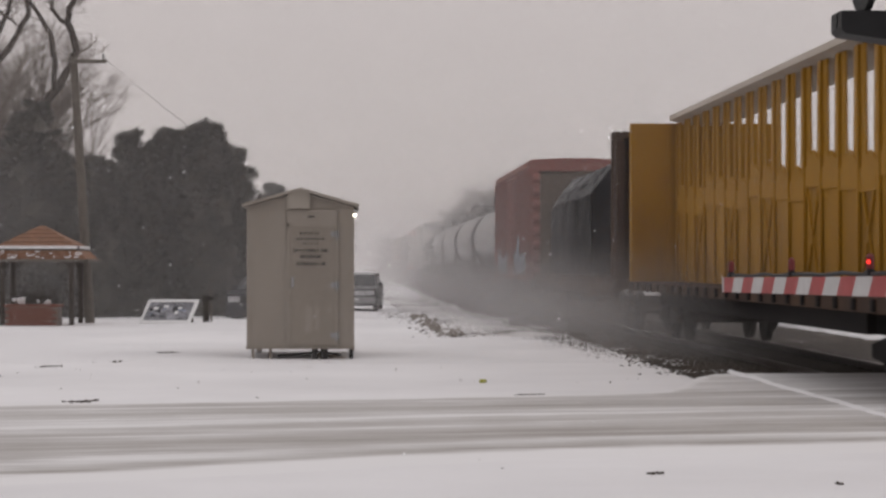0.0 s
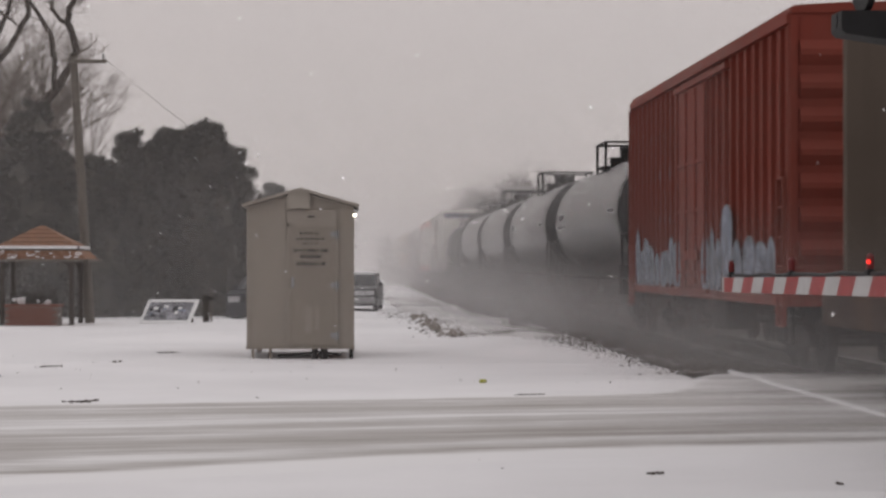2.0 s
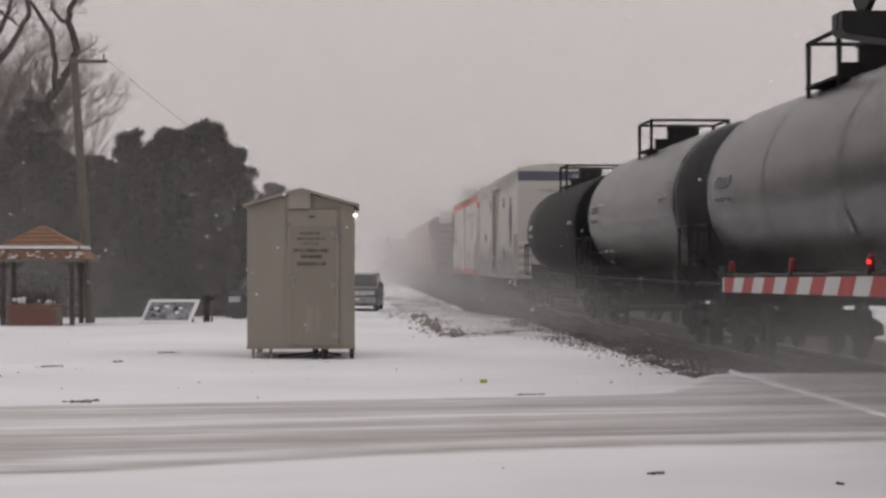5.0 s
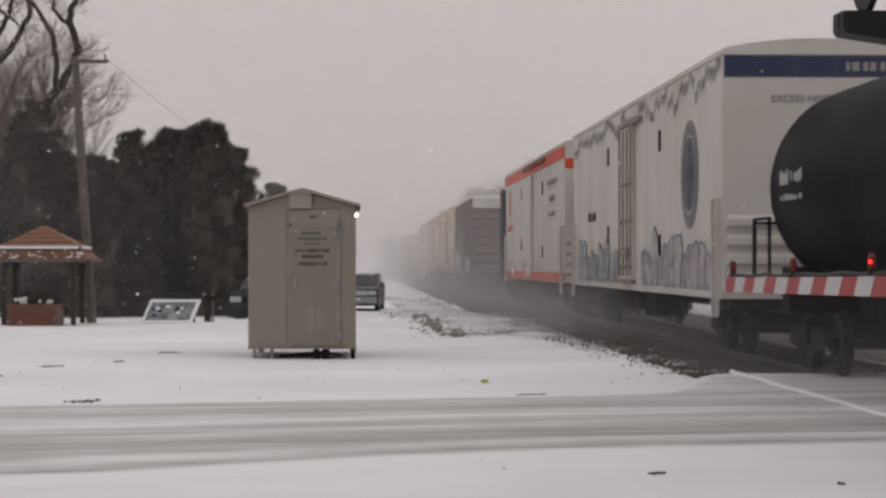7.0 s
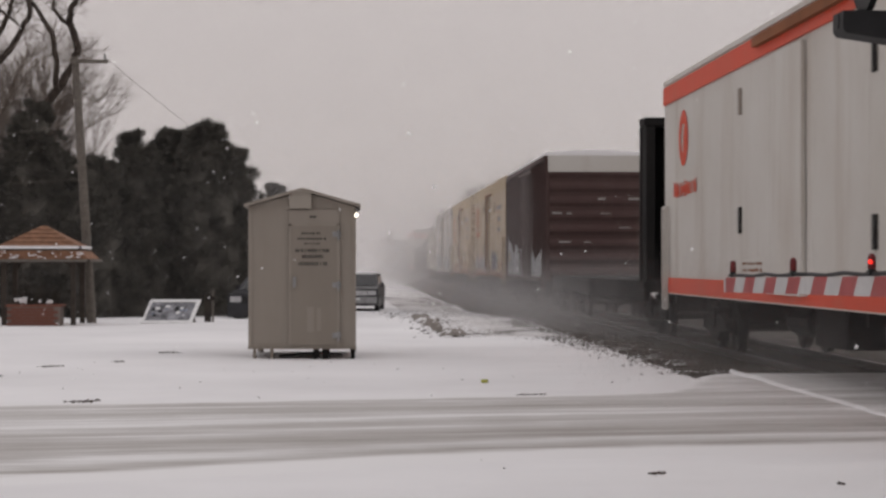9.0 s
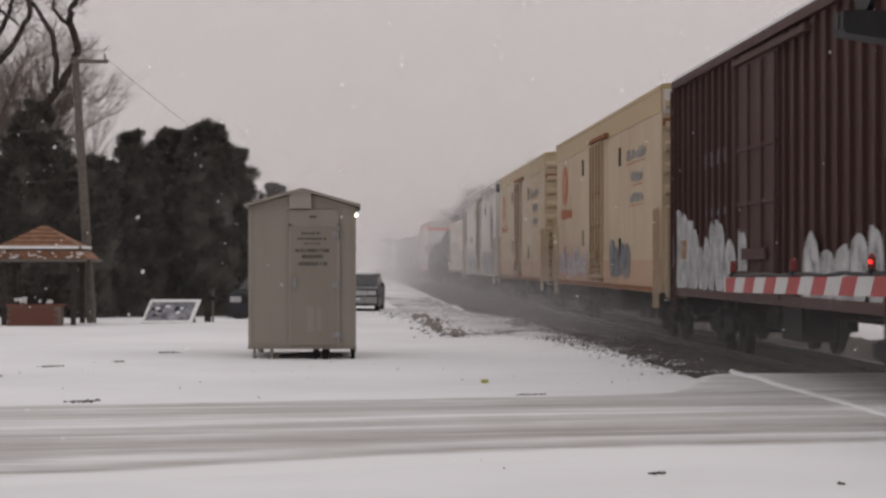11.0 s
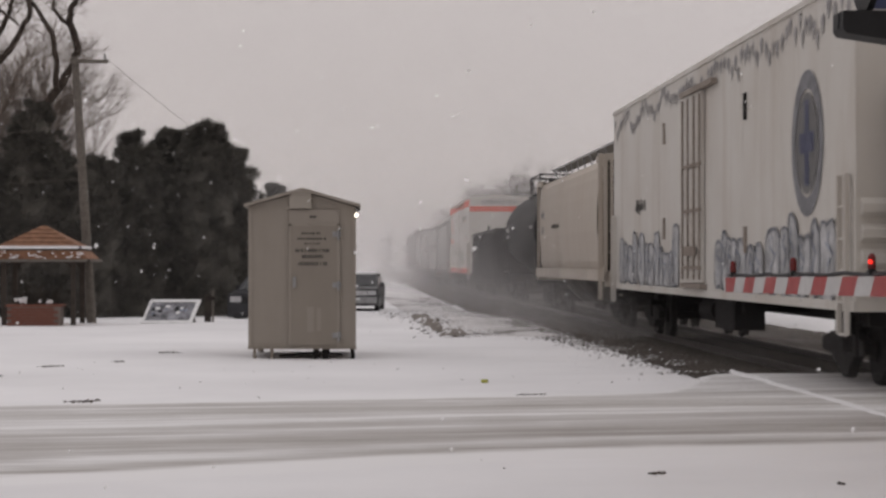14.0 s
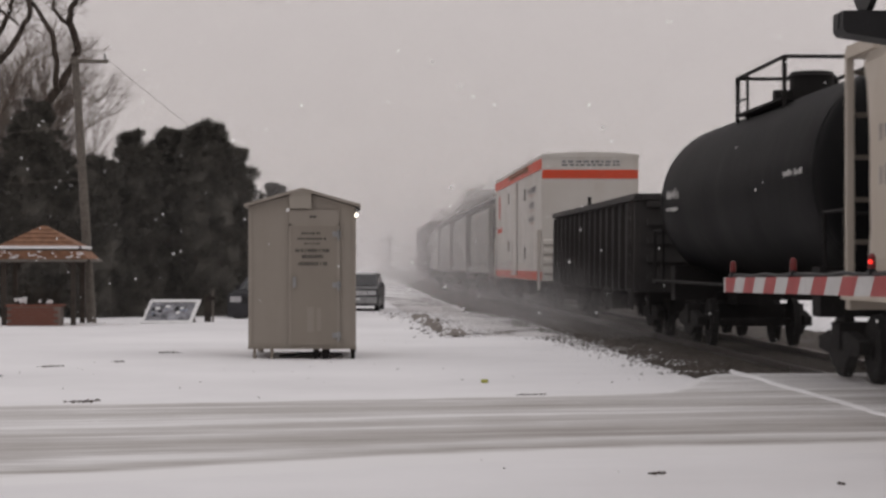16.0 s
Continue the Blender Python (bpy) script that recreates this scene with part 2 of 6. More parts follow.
TWIG = plain("twig_bark", (0.15, 0.12, 0.10), 0.9, vary=0.3)
NEEDLE = plain("dark_needles", (0.062, 0.057, 0.048), 0.8, vary=0.5, scale=2)
BUSH = plain("winter_brush", (0.045, 0.038, 0.032), 0.9, vary=0.5, scale=3)
SHINGLE = plain("rusty_shingle", (0.22, 0.115, 0.07), 0.8, vary=0.35, scale=8)
BRICK = plain("red_brick", (0.17, 0.07, 0.05), 0.85, vary=0.25, scale=9)
MORTAR = plain("mortar", (0.16, 0.13, 0.115), 0.9)
SIGN_WHITE = plain("white_sign_frame", (0.74, 0.74, 0.74), 0.5, vary=0.1)
SIGN_PANEL = plain("sign_picture_panel", (0.22, 0.22, 0.24), 0.5, vary=0.8, scale=5)
CAR_DARK = plain("dark_car_paint", (0.025, 0.026, 0.03), 0.3, vary=0.2)
CAR_GREY = plain("grey_car_paint", (0.045, 0.045, 0.048), 0.35, vary=0.2)
GLASS = plain("dark_car_glass", (0.02, 0.02, 0.022), 0.08, vary=0.1)
RUBBER = plain("tyre_rubber", (0.02, 0.02, 0.02), 0.85)
CAN_GREEN = plain("yellow_green_print", (0.36, 0.36, 0.05), 0.4, vary=0.3, scale=30)
CHROME = plain("bright_metal", (0.55, 0.55, 0.56), 0.3, 0.9)
RUST = paint("rusty_fitting", (0.24, 0.10, 0.05), (0.10, 0.05, 0.03), 0.6, 0.8)


# ---- mesh helpers ----
def box(bm, x0, x1, y0, y1, z0, z1):
    vs = [bm.verts.new((x, y, z)) for z in (z0, z1) for y in (y0, y1) for x in (x0, x1)]
    for f in ((0, 2, 3, 1), (4, 5, 7, 6), (0, 1, 5, 4), (2, 6, 7, 3), (0, 4, 6, 2), (1, 3, 7, 5)):
        bm.faces.new([vs[i] for i in f])


def tube(bm, a, b, r0, r1=None, seg=8, caps=True):
    a, b = Vector(a), Vector(b)
    r1 = r0 if r1 is None else r1
    d = (b - a).normalized()
    u = d.orthogonal().normalized()
    v = d.cross(u)
    ra, rb = [], []
    for i in range(seg):
        c, s = math.cos(2 * math.pi * i / seg), math.sin(2 * math.pi * i / seg)
        ra.append(bm.verts.new(a + (u * c + v * s) * r0))
        rb.append(bm.verts.new(b + (u * c + v * s) * r1))
    for i in range(seg):
        j = (i + 1) % seg
        bm.faces.new((ra[i], ra[j], rb[j], rb[i]))
    if caps:
        bm.faces.new(ra[::-1])
        bm.faces.new(rb)


def wire(bm, pts, r, seg=6):
    """One bent rod through the points."""
    pts = [Vector(p) for p in pts]
    rings = []
    u = None
    for i, p in enumerate(pts):
        d0 = (p - pts[i - 1]).normalized() if i else None
        d1 = (pts[i + 1] - p).normalized() if i + 1 < len(pts) else None
        d = ((d0 or d1) + (d1 or d0)).normalized()
        u = d.orthogonal().normalized() if u is None else (u - d * u.dot(d)).normalized()
        v = d.cross(u)
        k = r / max(0.5, d.dot(d1 or d0))
        rings.append([bm.verts.new(p + (u * math.cos(6.28318 * j / seg) + v * math.sin(6.28318 * j / seg)) * k) for j in range(seg)])
    for a, b in zip(rings, rings[1:]):
        for j in range(seg):
            bm.faces.new((a[j], a[(j + 1) % seg], b[(j + 1) % seg], b[j]))
    bm.faces.new(rings[0][::-1])
    bm.faces.new(rings[-1])


def extrude(bm, prof, y0, y1):
    """A profile in x and z, drawn along y."""
    a = [bm.verts.new((x, y0, z)) for x, z in prof]
    b = [bm.verts.new((x, y1, z)) for x, z in prof]
    n = len(prof)
    for i in range(n):
        j = (i + 1) % n
        bm.faces.new((a[i], a[j], b[j], b[i]))
    bm.faces.new(a[::-1])
    bm.faces.new(b)


def extrude_x(bm, prof, x0, x1):
    """A profile in y and z, drawn along x."""
    a = [bm.verts.new((x0, y, z)) for y, z in prof]
    b = [bm.verts.new((x1, y, z)) for y, z in prof]
    n = len(prof)
    for i in range(n):
        j = (i + 1) % n
        bm.faces.new((a[i], a[j], b[j], b[i]))
    bm.faces.new(a[::-1])
    bm.faces.new(b)


def mesh_of(name, bm, material, smooth=False):
    bmesh.ops.recalc_face_normals(bm, faces=bm.faces)
    me = bpy.data.meshes.new(name)
    bm.to_mesh(me)
    bm.free()
    me.materials.append(material)
    if smooth:
        me.shade_smooth()
    return me


def part(name, bm, material, parent, label="", smooth=False):
    ob = new(name, mesh_of(name, bm, material, smooth))
    ob.parent = parent
    if label:
        ob["label"] = label
    return ob


def thing(name, label, category, group="", kind="", m=None):
    ob = new(name)
    ob.empty_display_size = 0.2
    tagged(ob, label, category, group, kind)
    if m is not None:
        ob.matrix_basis = m
    return ob


def solid(name, bm, material, label, category, kind="", group="", smooth=False, m=None):
    ob = new(name, mesh_of(name, bm, material, smooth))
    tagged(ob, label, category, group, kind)
    if m is not None:
        ob.matrix_basis = m
    return ob


def B():
    return bmesh.new()


def repeat(name, bm, material, parent, places):
    """Alike pieces of a thing: objects of their own on one mesh."""
    me = mesh_of(name, bm, material)
    for p in places:
        ob = new(name, me)
        ob.parent = parent
        ob.location = p


# ---- ground, road, track ----
TRACK_X = 7.35
ROAD_TILT = math.tan(radians(13.0))


def ballast_edge(y):
    return 4.95 - 0.055 * max(0.0, min(y - 30, 16)) - 0.006 * max(0.0, min(y - 46, 60)) + 0.25 * noise.noise((y * 0.5, 3.1, 0)) + 0.12 * noise.noise((y * 2.1, 7.0, 0))


def smooth(a, b, x):
    t = max(0.0, min(1.0, (x - a) / (b - a)))
    return t * t * (3 - 2 * t)


def ground_z(x, y):
    z = 0.035 * noise.noise((x * 0.22, y * 0.12, 1.0)) + 0.015 * noise.noise((x * 0.9, y * 0.5, 4.0))
    z -= 0.27 * max(0.0, min(1.0, (y - 58) / 22))
    z -= 0.07 * math.exp(-((x + 0.9) ** 2) / 3.0 - ((y - 35.6) ** 2) / 4.0)
    road = abs(y - (19.7 + ROAD_TILT * x))
    if road < 5.2:
        z *= max(0.0, (road - 3.7) / 1.5) if road > 3.7 else 0.0
        z -= 0.025 * smooth(4.5, 3.9, road) if road < 4.5 else 0.0
    if x > 4.0 and road > 4.0:
        e = 4.6
        if x < 12.3:
            z -= 0.40 * min(1.0, max(0.0, (x - e) / 0.8)) * min(1.0, max(0.0, (12.3 - x) / 0.6))
    return z


def grid_sheet(xs, ys, zf):
    me = bpy.data.meshes.new("sheet")
    verts = [(x, y, zf(x, y)) for y in ys for x in xs]
    n = len(xs)
    faces = [(j * n + i, j * n + i + 1, (j + 1) * n + i + 1, (j + 1) * n + i) for j in range(len(ys) - 1) for i in range(n - 1)]
    me.from_pydata(verts, [], faces)
    me.shade_smooth()
    return me


def spread(a, b, step):
    n = max(1, round((b - a) / step))
    return [a + (b - a) * i / n for i in range(n)]


gx = spread(-400, -40, 30) + spread(-40, -9, 1.5) + spread(-9, 12, 0.22) + spread(12, 40, 1.5) + spread(40, 400, 30) + [400]
gy = spread(-60, 8, 4) + spread(8, 60, 0.3) + spread(60, 110, 1.2) + spread(110, 200, 8) + spread(200, 1500, 100) + [1500]
g_me = grid_sheet(gx, gy, ground_z)
g_me.materials.append(SNOW)
tagged(new("ground", g_me), "wind-swept snow covering flat open ground", "snow ground", kind="structure")


def near_kerb(x):
    """Where the road's near side meets the drifted snow."""
    k = max(-3.0, min(4.7, x))
    return 16.0 + 0.47 * k - 0.045 * k * k + 0.30 * min(0.0, x + 3.0) + 0.10 * max(0.0, x - 4.7)


def build_road():
    xs = spread(-60, 60, 0.25) + [60]
    rows = 28
    verts, faces = [], []
    for x in xs:
        c = 19.7 + ROAD_TILT * x
        lo = near_kerb(x) + 0.10 * noise.noise((x * 0.35, 0, 0)) + 0.10 * noise.noise((x * 1.7, 5, 0))
        hi = c + 4.55 + 0.25 * noise.noise((x * 0.3, 9, 0)) + 0.12 * noise.noise((x * 1.3, 5, 2))
        if x < 10.5:
            hi += max(0.0, 29.5 - hi) * smooth(3.5, 5.2, x)
        for k in range(rows + 1):
            y = lo + (hi - lo) * k / rows
            verts.append((x, y, (-0.03 if k in (0, rows) else 0.006) + 0.012 * math.sin(math.pi * k / rows)))
    n = rows + 1
    for i in range(len(xs) - 1):
        for k in range(rows):
            faces.append((i * n + k, (i + 1) * n + k, (i + 1) * n + k + 1, i * n + k + 1))
    me = bpy.data.meshes.new("road")
    me.from_pydata(verts, [], faces)
    uv = me.uv_layers.new(name="across")
    for lp in me.loops:
        k = lp.vertex_index % n
        x = me.vertices[lp.vertex_index].co.x
        edge = min(k, rows - k) / rows * 7.6
        if k > rows / 2:
            edge += 6.0 * smooth(4.7, 5.5, x)
        c = 19.7 + ROAD_TILT * x
        lo = near_kerb(x)
        uv.data[lp.index].uv = (edge, max(0.0, min(1.0, (me.vertices[lp.vertex_index].co.y - lo) / (c + 4.55 - lo))))
    me.shade_smooth()
    me.materials.append(ROAD)
    turn = Matrix.Rotation(radians(10.0), 4, "Z")
    me.transform(turn.inverted())
    road = new("road", me)
    road.matrix_basis = turn
    tagged(road, "asphalt road streaked with packed snow and tyre tracks", "road", kind="structure")


build_road()


def build_track():
    ys = spread(-40, 28.6, 1.2) + spread(28.6, 120, 0.35) + spread(120, 600, 8) + [600]
    prof_n = 15
    verts, faces = [], []
    for y in ys:
        e = ballast_edge(y)
        z0 = -0.27 * max(0.0, min(1.0, (y - 58) / 22))
        for k in range(prof_n):
            f = k / (prof_n - 1)
            x = e + (11.9 - e) * f
            top = -0.16
            z = z0 * (1 - f) * 0.5 + 0.01 + (top - 0.0) * min(1.0, max(0, f * 5)) * 0.9 + 0.035 * noise.noise((x * 1.8, y * 1.8, 0))
            z -= 0.08 if 12 < y < 29 else 0.0
            verts.append((x, y, z if 0 < k < prof_n - 1 else -0.45))
    for j in range(len(ys) - 1):
        for k in range(prof_n - 1):
            a = j * prof_n + k
            faces.append((a, a + 1, a + prof_n + 1, a + prof_n))
    me = bpy.data.meshes.new("ballast_bed")
    me.from_pydata(verts, [], faces)
    me.shade_smooth()
    me.materials.append(BALLAST)
    bed = tagged(new("track_bed", me), "dark crushed-stone ballast bed dusted with blown snow", "railway track", kind="structure")
    for sx in (-0.72, 0.72):
        bm = B()
        x = TRACK_X + sx
        extrude(bm, [(x - 0.035, 0.0), (x + 0.035, 0.0), (x + 0.035, -0.04), (x + 0.01, -0.05), (x + 0.01, -0.13), (x + 0.07, -0.15), (x - 0.07, -0.15), (x - 0.01, -0.13), (x - 0.01, -0.05), (x - 0.035, -0.04)], -30, 600)
        part("rail", bm, RAIL, bed, "worn steel rail")
    bm = B()
    box(bm, TRACK_X - 1.3, TRACK_X + 1.3, 0, 0.22, -0.19, -0.11)
    tie_me = mesh_of("tie", bm, TIE)
    for i in range(120):
        t = new("tie", tie_me)
        t.parent = bed
        t.location = (0, 29 + i * 0.55, 0)


build_track()


def build_shoulder():
    """Rough gravel shoulder, half covered by drifted snow."""
    verts, faces = [], []
    ys = spread(43.2, 110, 0.4) + [110]
    m = 12
    for y in ys:
        e = 2.05 - 0.013 * max(0.0, y - 44) + 0.22 * noise.noise((y * 0.55, 0, 6)) + 0.12 * noise.noise((y * 1.9, 3, 6)) + 2.4 * (1 - smooth(43.2, 45.5, y))
        w = ballast_edge(y) + 0.25
        for k in range(m + 1):
            x = e + (w - e) * k / m
            rise = 0.05 * max(0.0, noise.noise((x * 1.1, y * 0.7, 3)))
            verts.append((x, y, ground_z(min(x, 4.4), y) + (0.012 + rise if 0 < k < m else -0.03)))
    for j in range(len(ys) - 1):
        for k in range(m):
            i = j * (m + 1) + k
            faces.append((i, i + 1, i + m + 2, i + m + 1))
    me = bpy.data.meshes.new("shoulder")
    me.from_pydata(verts, [], faces)
    me.shade_smooth()
    me.materials.append(SHOULDER)
    tagged(new("track_shoulder", me), "gravel shoulder half covered by drifted snow", "gravel", kind="structure")


build_shoulder()


def scatter(name, label, spots, material, kind="stuff", seed=4):
    """Loose lumps laid on the ground, joined into one heap: x, y, z, size."""
    rnd = random.Random(seed)
    base = [(0, 0, 1), (0.9, 0, 0.2), (-0.3, 0.85, 0.1), (-0.5, -0.8, 0.25), (0.1, 0.1, -0.6)]
    tri = [(0, 1, 2), (0, 2, 3), (0, 3, 1), (4, 2, 1), (4, 3, 2), (4, 1, 3)]
    verts, faces = [], []
    for x, y, z, s in spots:
        a, k = rnd.uniform(0, 6.3), len(verts)
        for p in base:
            px, py, pz = (c * rnd.uniform(0.7, 1.3) for c in p)
            verts.append((x + s * (px * math.cos(a) - py * math.sin(a)), y + s * (px * math.sin(a) + py * math.cos(a)), z + s * 0.7 * pz))
        faces += [tuple(k + i for i in t) for t in tri]
    me = bpy.data.meshes.new(name)
    me.from_pydata(verts, [], faces)
    me.materials.append(material)
    return tagged(new(name, me), label, "gravel", kind=kind)


def build_gravel():
    rnd = random.Random(11)
    spots = []
    for i in range(7000):
        y = 29 + 50 * rnd.random() ** 1.5
        x = ballast_edge(y) + rnd.gauss(0.25, 0.35)
        spots.append((x, y, ground_z(min(x, 4.5), y) + 0.0, rnd.uniform(0.010, 0.034)))
    for i in range(3000):
        y = 29 + 40 * rnd.random() ** 1.4
        x = rnd.uniform(ballast_edge(y) + 0.3, 6.6)
        spots.append((x, y, -0.125, rnd.uniform(0.02, 0.05)))
    lumps, clods = [], []
    for i in range(2600):
        y = 29.5 + 45 * rnd.random() ** 1.4
        x = ballast_edge(y) + rnd.gauss(-0.05, 0.28) * min(1.5, y / 40)
        if noise.noise((x * 1.7, y * 0.6, 5)) > -0.05:
            lumps.append((x, y, ground_z(min(x, 4.5), y) + 0.003, rnd.uniform(0.008, 0.024) * y / 36))
    for i in range(900):
        y = rnd.uniform(43.5, 74)
        x = 2.1 - (y - 44) * 0.016 + rnd.gauss(0.1, 0.35)
        lumps.append((x, y, ground_z(x, y) + 0.01, rnd.uniform(0.02, 0.075)))
    for i in range(260):
        y = 43.8 + 18 * rnd.random() ** 1.3
        x = 2.05 - (y - 44) * 0.022 + rnd.gauss(0, 0.11)
        (lumps if rnd.random() < 0.3 else clods).append((x, y, ground_z(x, y) + 0.03, rnd.uniform(0.05, 0.15)))
    scatter("frozen_clods", "pile of dark frozen earth clods dusted with snow", clods, CLOD, seed=23)
    scatter("snow_lumps", "crusted snow lumps among the stones", lumps, SNOW, seed=21)
    scatter("ballast_gravel", "loose crushed stone spilling from the ballast onto snow", spots, STONE)
    spots = []
    for i in range(750):
        y = rnd.uniform(44, 75)
        x = 2.15 - (y - 44) * 0.018 + rnd.gauss(0, 0.30) * (1 + 0.5 * noise.noise((y * 0.3, 0, 8)))
        spots.append((x, y, ground_z(x, y), rnd.uniform(0.015, 0.06)))
    for i in range(900):
        y = rnd.uniform(40, 62)
        x = 2.2 + (ballast_edge(y) - 2.2) * rnd.random() ** 0.6
        if noise.noise((x * 1.3, y * 0.35, 2)) > 0.05:
            spots.append((x, y, ground_z(x, y), rnd.uniform(0.012, 0.035)))
    scatter("dirt_ridge", "ridge of dark frozen clods poking through snow", spots, STONE, seed=9)


build_gravel()


# ---- rolling stock ----
def wheelset_truck(parent, y, z=0.0):
    tr = new("truck")
    tr.parent = parent
    tr.location = (0, y, 0)
    bm = B()
    for sx in (-1, 1):
        x0 = sx * 0.99
        extrude_x(bm, [(-1.15, 0.40), (-1.15, 0.56), (-0.55, 0.66), (0.55, 0.66), (1.15, 0.56), (1.15, 0.40), (0.62, 0.36), (0.32, 0.20), (-0.32, 0.20), (-0.62, 0.36)], x0 - 0.07, x0 + 0.07)
    box(bm, -1.1, 1.1, -0.22, 0.22, 0.42, 0.78)
    part("side_frame", bm, BLACK_STEEL, tr)
    for wy in (-0.89, 0.89):
        for sx in (-1, 1):
            bm = B()
            tube(bm, (sx * 0.70, wy, 0.457), (sx * 0.83, wy, 0.457), 0.457, 0.43, 24)
            tube(bm, (sx * 0.83, wy, 0.457), (sx * 0.87, wy, 0.457), 0.16, 0.13, 12)
            part("wheel", bm, BLACK_STEEL, tr)
        bm = B()
        tube(bm, (-0.8, wy, 0.457), (0.8, wy, 0.457), 0.08, seg=10)
        part("axle", bm, BLACK_STEEL, tr)
    return tr


def coupler(parent, L):
    for y0, y1 in ((-0.75, 0.15), (L - 0.15, L + 0.75)):
        bm = B()
        box(bm, -0.12, 0.12, y0, y1, 0.72, 0.98)
        box(bm, -0.2, 0.2, (y0 if y0 < 0 else y1 - 0.3), (y0 + 0.3 if y0 < 0 else y1), 0.68, 1.02)
        part("coupler", bm, BLACK_STEEL, parent)


def ladder(parent, x, y0, y1, z0, z1, material, n=None):
    bm = B()
    for y in (y0, y1):
        box(bm, x - 0.03, x + 0.03, y - 0.03, y + 0.03, z0, z1)
    n = n or round((z1 - z0) / 0.4)
    for i in range(n + 1):
        z = z0 + (z1 - z0) * i / n
        tube(bm, (x, y0, z), (x, y1, z), 0.018, seg=5)
    part("ladder", bm, material, parent)


def end_ladder(parent, x0, x1, y, z0, z1, material, stile=0.03, step=0.4):
    bm = B()
    for x in (x0, x1):
        box(bm, x - stile, x + stile, y - 0.04, min(0.0, y + stile * 3), z0, z1)
    n = round((z1 - z0) / step)
    for i in range(n + 1):
        z = z0 + (z1 - z0) * i / n
        tube(bm, (x0, y - 0.02, z), (x1, y - 0.02, z), 0.018, seg=5)
    part("end_ladder", bm, material, parent)


def underframe(parent, L, material=None, z1=1.0):
    bm = B()
    box(bm, -0.35, 0.35, 0.1, L - 0.1, 0.72, z1)
    for y in (0.25, L - 0.25):
        box(bm, -1.35, 1.35, y - 0.15, y + 0.15, 0.8, z1)
    box(bm, -1.2, -0.7, L * 0.42, L * 0.50, 0.45, z1)
    tube(bm, (-0.9, L * 0.54, 0.72), (-0.9, L * 0.60, 0.72), 0.22, seg=12)
    for y in (L * 0.34, L * 0.66):
        box(bm, -1.4, 1.4, y - 0.06, y + 0.06, 0.8, z1)
    part("underframe", bm, material or BLACK_STEEL, parent)
    # stirrup steps at the corners
    bm = B()
    wire(bm, [(-1.48, 0.0, z1), (-1.48, 0.0, 0.47), (-1.48, 0.4, 0.47), (-1.48, 0.4, z1)], 0.022, 4)
    repeat("step", bm, BLACK_STEEL, parent, [(0, 0.15, 0), (0, L - 0.55, 0)])


def trucks(parent, L, inset=2.3):
    wheelset_truck(parent, inset)
    wheelset_truck(parent, L - inset)


def spray(parent, x, y0, y1, z0, z1, mats, seed, n=26, label="sprayed graffiti in meaningless rounded strokes"):
    """Graffiti as meaningless rounded shapes with outlines, haze and drips on the car's side."""
    rnd = random.Random(seed)
    h = z1 - z0
    fill, line, inner = B(), B(), B()
    y, k = y0, 0

    def ribbon(bm, pts, w, d, closed=False):
        m = len(pts)
        rim = []
        for i, p in enumerate(pts):
            a, b = pts[i - 1 if (i or closed) else 0], pts[(i + 1) % m if (closed or i + 1 < m) else i]
            t = Vector((b[0] - a[0], b[1] - a[1])).normalized()
            q = w * rnd.uniform(0.7, 1.2)
            rim.append((bm.verts.new((x - d, p[0] - t.y * q, p[1] + t.x * q)), bm.verts.new((x - d, p[0] + t.y * q, p[1] - t.x * q))))
        for i in range(m if closed else m - 1):
            j = (i + 1) % m
            bm.faces.new((rim[i][0], rim[j][0], rim[j][1], rim[i][1]))

    while y < y1 - 0.3:
        w = rnd.uniform(0.55, 1.05)
        top = h * rnd.uniform(0.55, 0.95)
        yc, zc = y + w / 2, z0 + top * 0.5
        wob = [rnd.uniform(0.72, 1.12) for i in range(8)]
        pts = []
        for i in range(20):
            g = 6.283 * i / 20
            f = i / 20 * 8
            rr = wob[int(f) % 8] * (1 - f % 1) + wob[(int(f) + 1) % 8] * (f % 1)
            c, sn = math.cos(g), math.sin(g)
            sq = max(abs(c), abs(sn)) ** -0.45
            pts.append((yc + w * 0.56 * rr * sq * c, max(z0, zc + top * 0.5 * rr * sq * sn)))
        d = 0.002 + 0.0011 * (k % 5)
        fill.faces.new([fill.verts.new((x - d, p[0], p[1])) for p in pts])
        ribbon(line, pts, rnd.uniform(0.018, 0.035), 0.010 + 0.0011 * (k % 5), True)
        a, b = rnd.uniform(-0.2, 0.2), rnd.uniform(-0.25, 0.25)
        ribbon(inner, [(yc + w * (a + 0.22 * math.sin(2.2 * i)), zc + top * (0.32 - 0.13 * i) + b * 0.1) for i in range(5)], 0.03, 0.017 + 0.0011 * (k % 5))
        for i in range(rnd.randint(0, 2)):
            yd, ln = yc + rnd.uniform(-0.4, 0.4) * w, rnd.uniform(0.15, 0.45)
            ribbon(line, [(yd, z0 + top * 0.4), (yd + 0.01, max(z0, z0 + top * 0.4 - ln))], 0.012, 0.023)
        y += w * rnd.uniform(0.8, 1.15)
        k += 1
    tagged(part("graffiti_fill", fill, mats[0], parent), label, kind="stuff")
    tagged(part("graffiti", line, mats[-1], parent), label, kind="stuff")
    tagged(part("graffiti", inner, mats[len(mats) // 2], parent), label, kind="stuff")


